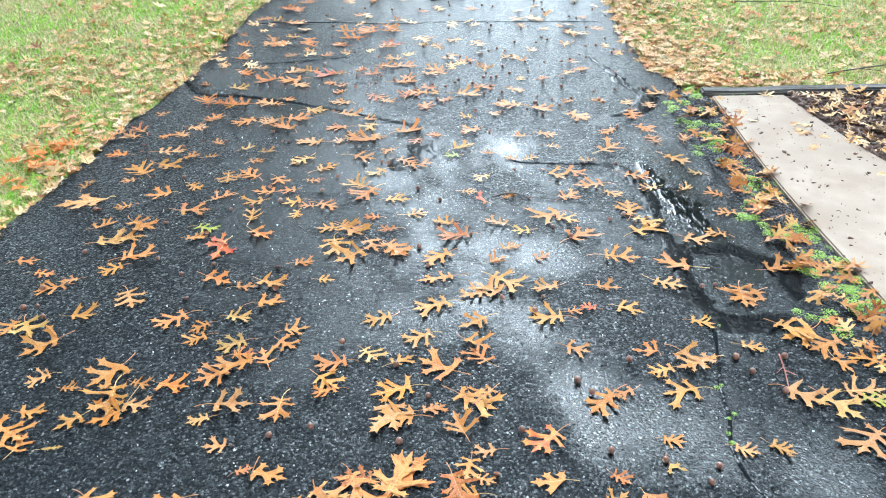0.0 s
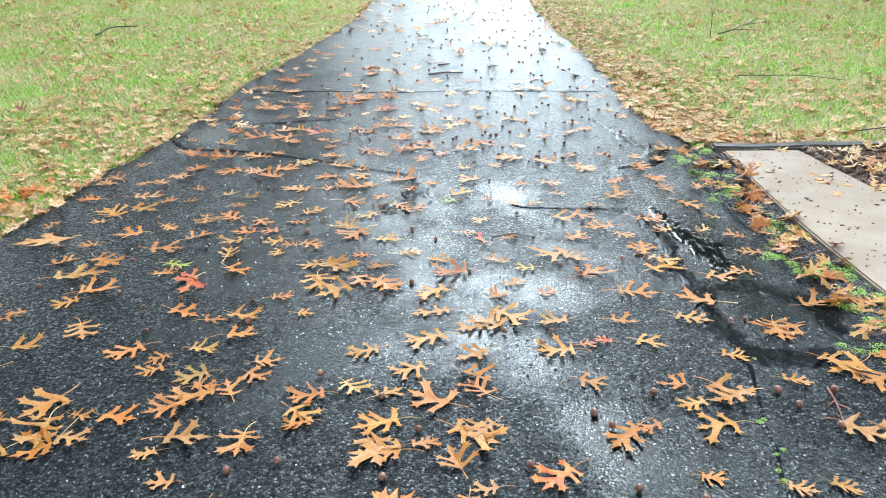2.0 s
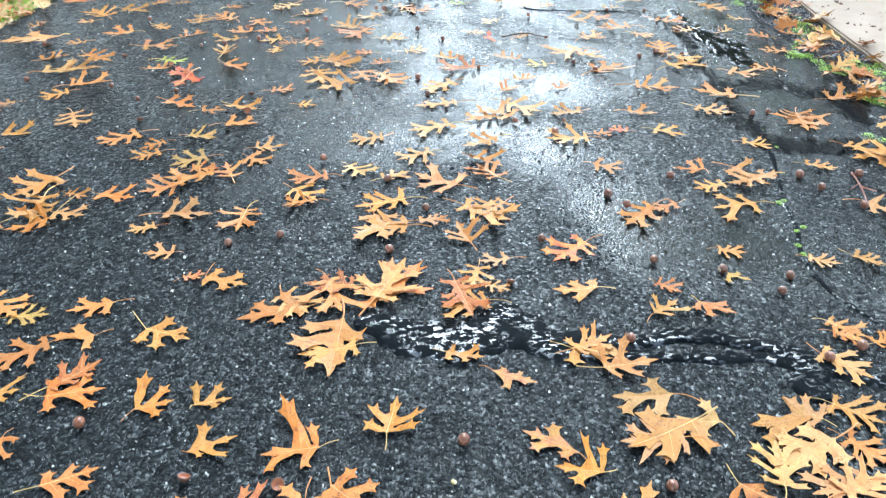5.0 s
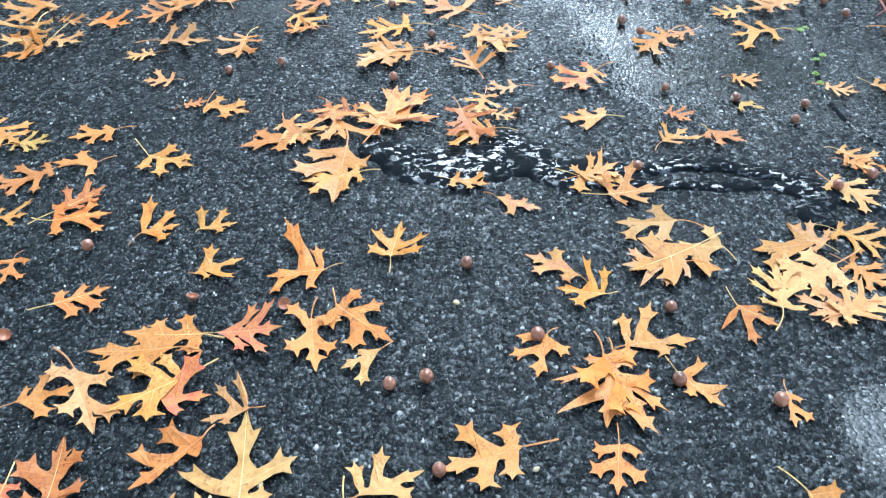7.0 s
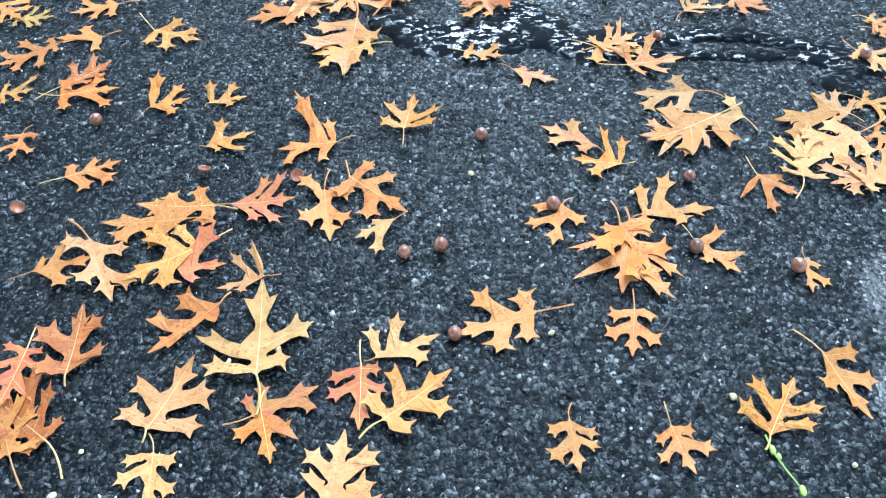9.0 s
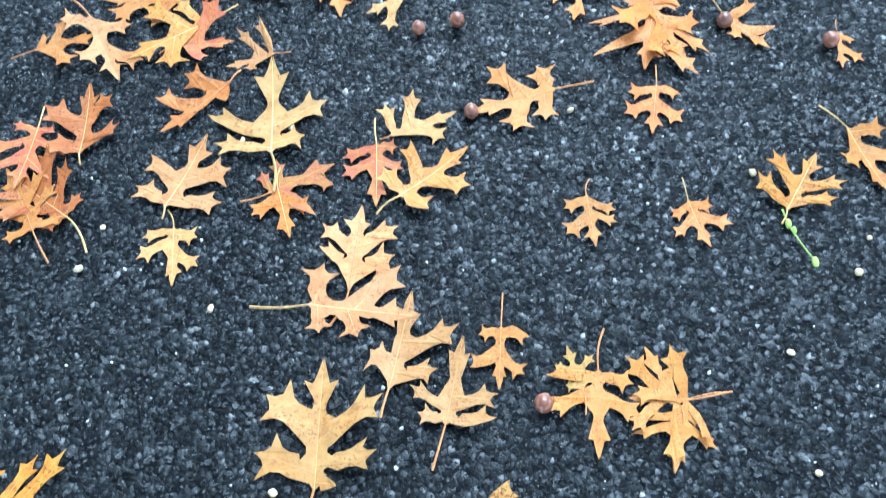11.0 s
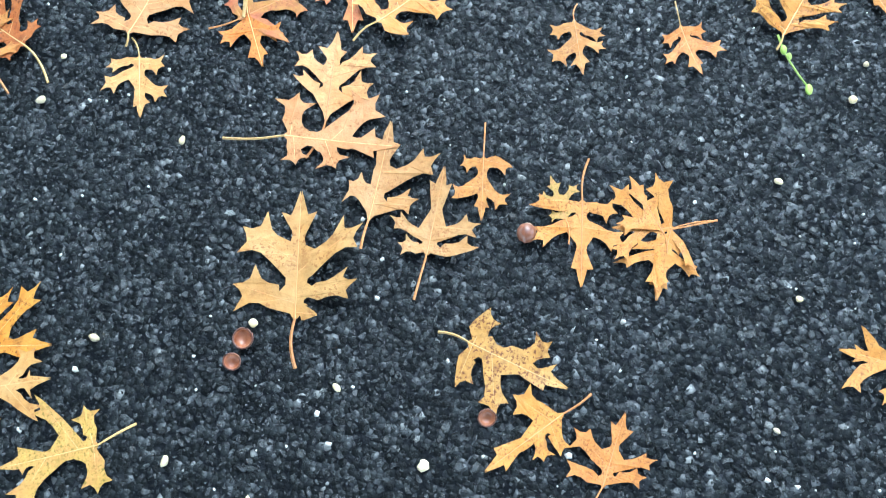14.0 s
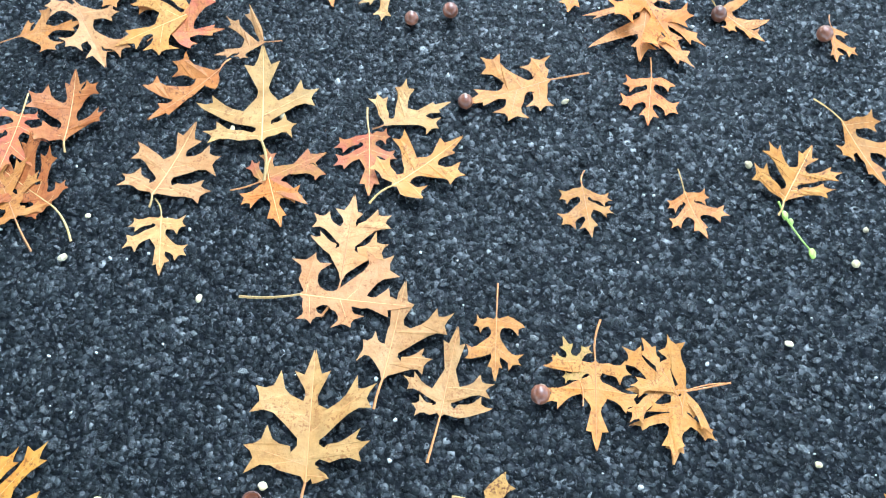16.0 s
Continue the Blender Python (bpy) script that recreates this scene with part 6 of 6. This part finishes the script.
def crumbs(*spots):
    for x, y in spots:
        rr = random.Random(int(x * 1000) * 7 + int(y * 1000))
        bm = bmesh.new()
        bmesh.ops.create_icosphere(bm, subdivisions=2, radius=rr.uniform(0.0032, 0.0058))
        sd = rr.uniform(0, 50)
        for v in bm.verts:
            v.co *= 1 + 0.5 * noise.noise(v.co * 160 + Vector((sd, 0, 0)))
            v.co.z *= 0.6
        for f in bm.faces:
            f.smooth = True
        me = bpy.data.meshes.new("acorn_crumb")
        bm.to_mesh(me)
        bm.free()
        me.materials.append(kernel)
        ob = tagged(new("acorn_crumb", me), "pale yellow crumb of acorn kernel", "crumb", "acorn crumbs on the driveway")
        ob.matrix_basis = Matrix.Translation((x, y, 0.005)) @ Matrix.Rotation(rr.uniform(0, 6.28), 4, "Z") @ Matrix.Diagonal((1.0, rr.uniform(0.6, 1.0), 1.0, 1.0))


crumbs((0.335, 0.506), (-0.414, 0.647), (-0.184, 0.355), (0.306, 0.259), (0.251, 0.190), (-0.255, 0.225))
crumbs((-0.337, 0.340), (-0.100, 0.294), (-0.017, 0.224), (-0.176, 0.192), (-0.430, 0.595), (-0.275, 0.549))
crumbs((0.341, 0.383), (0.420, 0.598), (0.441, 0.640), (-0.213, 0.787), (-0.269, 0.767), (0.024, 1.089))
crumbs((-0.206, 1.016), (0.123, 0.811), (0.327, 0.724), (0.251, 1.049))

# ---- weeds in the strip and the cracks ----
weed_mat = plain("fresh_weed", (0.20, 0.38, 0.03), (0.44, 0.58, 0.07), 40, 0.5, 0.2, per="isle")
weed_firsts = []
for k in range(5):
    rr = random.Random(300 + k)
    vs, fs = [], []
    for q in range(190):
        a, d = rr.uniform(0, 6.28), 0.036 * math.sqrt(rr.random())
        x, y, z = d * math.cos(a), d * math.sin(a), 0.004 + rr.uniform(0, 0.022) * (1 - d / 0.045)
        s, t, w = rr.uniform(0.0018, 0.0042), rr.uniform(0, 6.28), rr.uniform(0.2, 0.9)
        ux, uy, vx, vy = math.cos(t), math.sin(t), -math.sin(t), math.cos(t)
        b = len(vs)
        for u, v, h in ((-1, 0, 0), (-0.4, -0.62, 0.15), (0.5, -0.55, 0.3), (1, 0, 0.55), (0.5, 0.55, 0.3), (-0.4, 0.62, 0.15)):
            vs.append((x + s * (u * ux + v * vx), y + s * (u * uy + v * vy), z + s * h * w))
        fs.append(tuple(range(b, b + 6)))
        vs += [(x * 0.3, y * 0.3, 0.0), (x * 0.3 + 0.0012, y * 0.3, 0.0), (x, y, z)]
        fs.append((b + 6, b + 7, b + 8))
    me = bpy.data.meshes.new("weed")
    me.from_pydata(vs, [], fs)
    me.materials.append(weed_mat)
    weed_firsts.append(me)
weed_rng = random.Random(9)


def weeds(*spots):
    for x, y in spots:
        small = 0.3 if x < 1.0 else 1.0  # sprouts of the crack are tiny
        for q in range(1 if small < 1 else 3):
            ob = tagged(new("weed", weed_rng.choice(weed_firsts)), "small bright green weed growing beside the driveway" if small == 1.0 else "tiny green weed sprouting from an asphalt crack", "weed", "weeds along the driveway")
            j = 0.045 if small == 1.0 else 0.008
            ob.matrix_basis = Matrix.Translation((x + weed_rng.uniform(-j, j), y + weed_rng.uniform(-j, j) * 1.4, 0.001 if small < 1 else -0.006)) @ Matrix.Rotation(weed_rng.uniform(0, 6.28), 4, "Z") @ Matrix.Scale(small * weed_rng.uniform(0.4, 0.95), 4)


weeds((1.25, 4.17), (1.15, 3.94), (1.21, 3.94), (1.09, 3.81), (1.13, 3.71), (1.15, 3.59))
weeds((1.17, 3.50), (1.17, 3.39), (1.14, 3.43), (1.23, 3.07), (1.31, 3.07), (1.13, 2.83))
weeds((1.11, 2.89), (1.17, 2.98), (1.17, 2.78), (1.19, 2.75), (1.33, 2.79), (1.35, 2.74))
weeds((1.35, 2.55), (1.33, 2.57), (1.22, 2.41), (1.21, 2.47), (1.22, 2.52), (1.29, 2.40))
weeds((1.32, 2.34), (1.31, 2.37), (1.35, 2.28), (1.31, 2.25), (1.15, 2.18), (1.20, 2.17))
weeds((0.84, 2.28), (0.84, 2.18), (0.83, 2.23), (0.78, 1.91), (0.76, 1.89), (0.77, 1.80))
weeds((0.76, 1.77), (0.74, 1.72), (0.74, 1.69), (1.29, 4.05), (1.40, 4.12), (1.46, 4.08))

for k in range(16):
    y = 2.15 + 2.0 * weed_rng.random()
    weeds((float(side_of(right_line, y)) + weed_rng.uniform(0.03, 0.16), y))

# ---- twigs and sticks ----
bark = plain("dark_bark", (0.05, 0.035, 0.028), (0.13, 0.10, 0.08), 120, 0.5, 0.4)
red_bark = plain("red_twig", (0.30, 0.07, 0.04), (0.42, 0.16, 0.10), 120, 0.4, 0.3)
green_stem = plain("green_stalk", (0.30, 0.45, 0.06), (0.48, 0.60, 0.12), 90, 0.4, 0.1)


def tube(points, r0, r1, n=14, seg=6):
    line = lerp_line(points, n)
    bm = bmesh.new()
    rings = []
    for i, q in enumerate(line):
        d = Vector(line[min(i + 1, n - 1)] - line[max(i - 1, 0)]).normalized()
        u = d.cross(Vector((0, 0, 1)) if abs(d.z) < 0.9 else Vector((1, 0, 0))).normalized()
        w = d.cross(u)
        rad = r0 + (r1 - r0) * i / (n - 1)
        rings.append([bm.verts.new(Vector(q) + rad * (math.cos(6.28319 * k / seg) * u + math.sin(6.28319 * k / seg) * w)) for k in range(seg)])
    for a, b in zip(rings, rings[1:]):
        for k in range(seg):
            bm.faces.new((a[k], a[(k + 1) % seg], b[(k + 1) % seg], b[k])).smooth = True
    bm.faces.new(rings[0][::-1])
    bm.faces.new(rings[-1])
    return bm


def twig(name, label, material, stem, branches=(), r0=0.004, r1=0.0015, buds=()):
    e = tagged(new(name), label, "twig")
    e.empty_display_size = 0.02
    part("stalk", tube(stem, r0, r1), material, e)
    for b in branches:
        part("branch", tube(b, r1 * 1.2, r1 * 0.5, 8), material, e)
    for x, y, z, s in buds:
        bm = bmesh.new()
        bmesh.ops.create_icosphere(bm, subdivisions=2, radius=s)
        for v in bm.verts:
            v.co = Vector((v.co.x * 0.7, v.co.y * 1.2, v.co.z * 0.6)) + Vector((x, y, z))
        part("bud", bm, kernel if material is red_bark else green_stem, e)
    return e


twig("green_sprig", "small green sprig with yellow buds on asphalt", green_stem, [(0.352, 0.674, 0.006), (0.357, 0.652, 0.006), (0.367, 0.629, 0.006), (0.376, 0.612, 0.006)], (), 0.0013, 0.001, [(0.356, 0.656, 0.006, 0.005), (0.361, 0.648, 0.006, 0.004), (0.377, 0.609, 0.006, 0.0055)])
twig("dark_twig", "thin dark twig beside a red leaf", bark, [(0.20, 3.015, 0.006), (0.28, 3.035, 0.012), (0.35, 3.009, 0.006)], [[(0.28, 3.035, 0.012), (0.30, 3.06, 0.012)], [(0.31, 3.027, 0.01), (0.33, 2.99, 0.006)]], 0.004, 0.002)
twig("red_twig", "thin reddish twig beside an acorn", red_bark, [(0.977, 2.031, 0.006), (0.966, 1.955, 0.01), (0.951, 1.873, 0.006)], [[(0.966, 1.955, 0.01), (0.995, 1.935, 0.008)], [(0.968, 1.97, 0.01), (0.94, 1.945, 0.008)]], 0.0025, 0.0015)
twig("fallen_stick", "dark fallen stick lying on the grass", bark, [(-2.965, 7.647, 0.0), (-2.902, 7.88, 0.03), (-2.70, 8.0, 0.02)], [[(-2.9, 7.88, 0.03), (-2.8, 7.82, 0.05)]], 0.008, 0.004)
twig("fallen_stick", "forked dark stick lying on the grass", bark, [(2.35, 7.43, 0.0), (2.488, 7.47, 0.03), (2.886, 8.0, 0.04)], [[(2.5, 7.48, 0.03), (2.70, 7.40, 0.03)], [(2.7, 7.75, 0.03), (2.85, 7.72, 0.05)]], 0.006, 0.003)
twig("fallen_stick", "long thin dark stick in the grass", bark, [(1.95, 5.7, 0.01), (2.2, 5.66, 0.02), (2.372, 5.636, 0.02), (2.581, 5.537, 0.01)], (), 0.003, 0.002)
twig("fallen_stick", "dark crooked stick beside the timber edging", bark, [(2.02, 4.32, 0.01), (2.2, 4.36, 0.02), (2.42, 4.42, 0.02), (2.75, 4.44, 0.01)], [[(2.2, 4.36, 0.02), (2.3, 4.32, 0.02)]], 0.004, 0.002)
twig("sapling", "bare thin sapling standing in the grass", bark, [(2.27, 7.375, -0.03), (2.268, 7.38, 0.15), (2.255, 7.38, 0.25), (2.262, 7.39, 0.34)], [[(2.268, 7.38, 0.15), (2.31, 7.39, 0.30)], [(2.258, 7.38, 0.2), (2.22, 7.40, 0.27)]], 0.003, 0.0015)
twig("fallen_stick", "small dark stick on the wet driveway", bark, [(-0.06, 5.86, 0.004), (0.05, 5.90, 0.008), (0.17, 5.9, 0.004)], (), 0.006, 0.004)
twig("fallen_stick", "short dark stick fallen on the driveway", bark, [(0.0, 6.18, 0.004), (0.08, 6.2, 0.008)], (), 0.006, 0.004)

# ---- trees round the lawn ----
crown_mat = plain("autumn_crown", (0.05, 0.07, 0.02), (0.12, 0.09, 0.03), 3.0, 0.6, 0.2, per="isle")


def tree_first():
    e = tagged(new("oak_tree"), "tall oak with a thinning autumn crown beside the lawn", "tree", "trees round the lawn")
    rr = random.Random(17)
    part("trunk", tube([(0, 0, -0.1), (0.05, 0.02, 2.0), (0.0, 0.1, 4.5), (0.15, 0.0, 9.0)], 0.32, 0.10, 14, 10), bark, e)
    tips = []
    for k in range(9):
        a, z = k * 2.4, 2.6 + k * 0.65
        ln = 3.4 - 0.2 * k
        tip = (ln * math.cos(a), ln * math.sin(a), z + 1.4 + 0.5 * rr.random())
        part("limb", tube([(0, 0, z), (tip[0] * 0.45, tip[1] * 0.45, z + 0.5), tip], 0.10, 0.03, 8), bark, e)
        tips += [tip, (tip[0] * 0.6, tip[1] * 0.6, z + 1.0)]
    tips.append((0.15, 0, 9.4))
    vs, fs = [], []
    for x, y, z in tips:
        for q in range(420):
            g = Vector((rr.gauss(0, 0.75), rr.gauss(0, 0.75), rr.gauss(0, 0.6)))
            m = Euler((rr.uniform(-1, 1), rr.uniform(-1, 1), rr.uniform(0, 6.28))).to_matrix()
            s, b = rr.uniform(0.2, 0.45), len(vs)
            for u, v in ((-0.5, 0), (0, -0.35), (0.6, 0), (0, 0.35)):
                vs.append(tuple(Vector((x, y, z)) + g + m @ Vector((u * s, v * s, 0))))
            fs.append((b, b + 1, b + 2, b + 3))
    mesh_object("crown", vs, fs, crown_mat, e)
    return e


oak = tree_first()
oak.matrix_basis = pose(-13.0, 15.0, 0, 0, 0, 20)
oak.scale = (1.15, 1.15, 1.15)
# all out of view, known by dark reflections; spaced to leave a sky gap
for x, y, s, a in ((-4.4, 22, 1.0, 280), (-3.6, 27, 1.1, 20), (-13.5, 24, 1.6, 80), (-10, 3, 1.6, 140), (-12.5, 33, 1.8, 200), (-9, -5, 1.5, 260), (-16, 1, 1.3, 310), (13.5, 12, 1.25, 30), (10.8, 20, 1.8, 95), (11, -6, 1.5, 230), (3, -11, 1.5, 300), (-4, -11, 1.5, 15), (-9.5, 38, 2.0, 60), (13.3, 31, 2.0, 120), (-13, 40, 2.0, 180), (-10.5, 52, 2.2, 10), (16, 48, 2.2, 220), (18, 14, 1.8, 75)):
    ob = copy_thing(oak, pose(x, y, 0, 0, 0, a))
    ob.scale = (s, s, s)
# two unseen slender tall ones, each side of the driveway's far end, added to darken reflections
for x, y, s, h, a in ((-2.9, 18.0, 0.96, 2.7, 150), (5.1, 18.0, 0.58, 2.0, 240)):
    ob = copy_thing(oak, pose(x, y, 0, 0, 0, a))
    ob["label"] = "unseen tall slender tree added to darken the asphalt's reflections"
    ob.scale = (s, s, h)

# ---- larger stones of the blacktop, nearest stretch ----
stone_rng = random.Random(812)
stone_meshes = []
for k in range(30):
    vs = []
    turn0, long = stone_rng.uniform(0, 6.28), stone_rng.uniform(1.0, 1.5)
    for ring, (grow, up) in enumerate(((1.0, -0.0012), (1.05, 0.0006), (0.68, 0.0022))):
        for q in range(6):
            a = turn0 + q * 1.0472 + stone_rng.uniform(-0.2, 0.2)
            rad = 0.0042 * grow * stone_rng.uniform(0.8, 1.15)
            vs.append((rad * math.cos(a) * long, rad * math.sin(a), up + 0.3 * rad * math.cos(a) * stone_rng.uniform(-0.6, 0.6)))
    fs = [(6 * g + q, 6 * g + (q + 1) % 6, 6 * g + 6 + (q + 1) % 6, 6 * g + 6 + q) for g in range(2) for q in range(6)] + [tuple(range(12, 18))]
    me = bpy.data.meshes.new("stone")
    me.from_pydata(vs, [], fs)
    me.materials.append(chips)
    stone_meshes.append(me)
for k in range(300):
    ob = new("stone", stone_rng.choice(stone_meshes))
    ob.parent = driveway
    ob.matrix_basis = Matrix.Translation((stone_rng.uniform(-0.5, 0.5), stone_rng.uniform(0.12, 0.8), 0.0014)) @ Matrix.Rotation(stone_rng.uniform(0, 6.28), 4, "Z") @ Matrix.Scale(stone_rng.uniform(0.75, 1.15), 4)
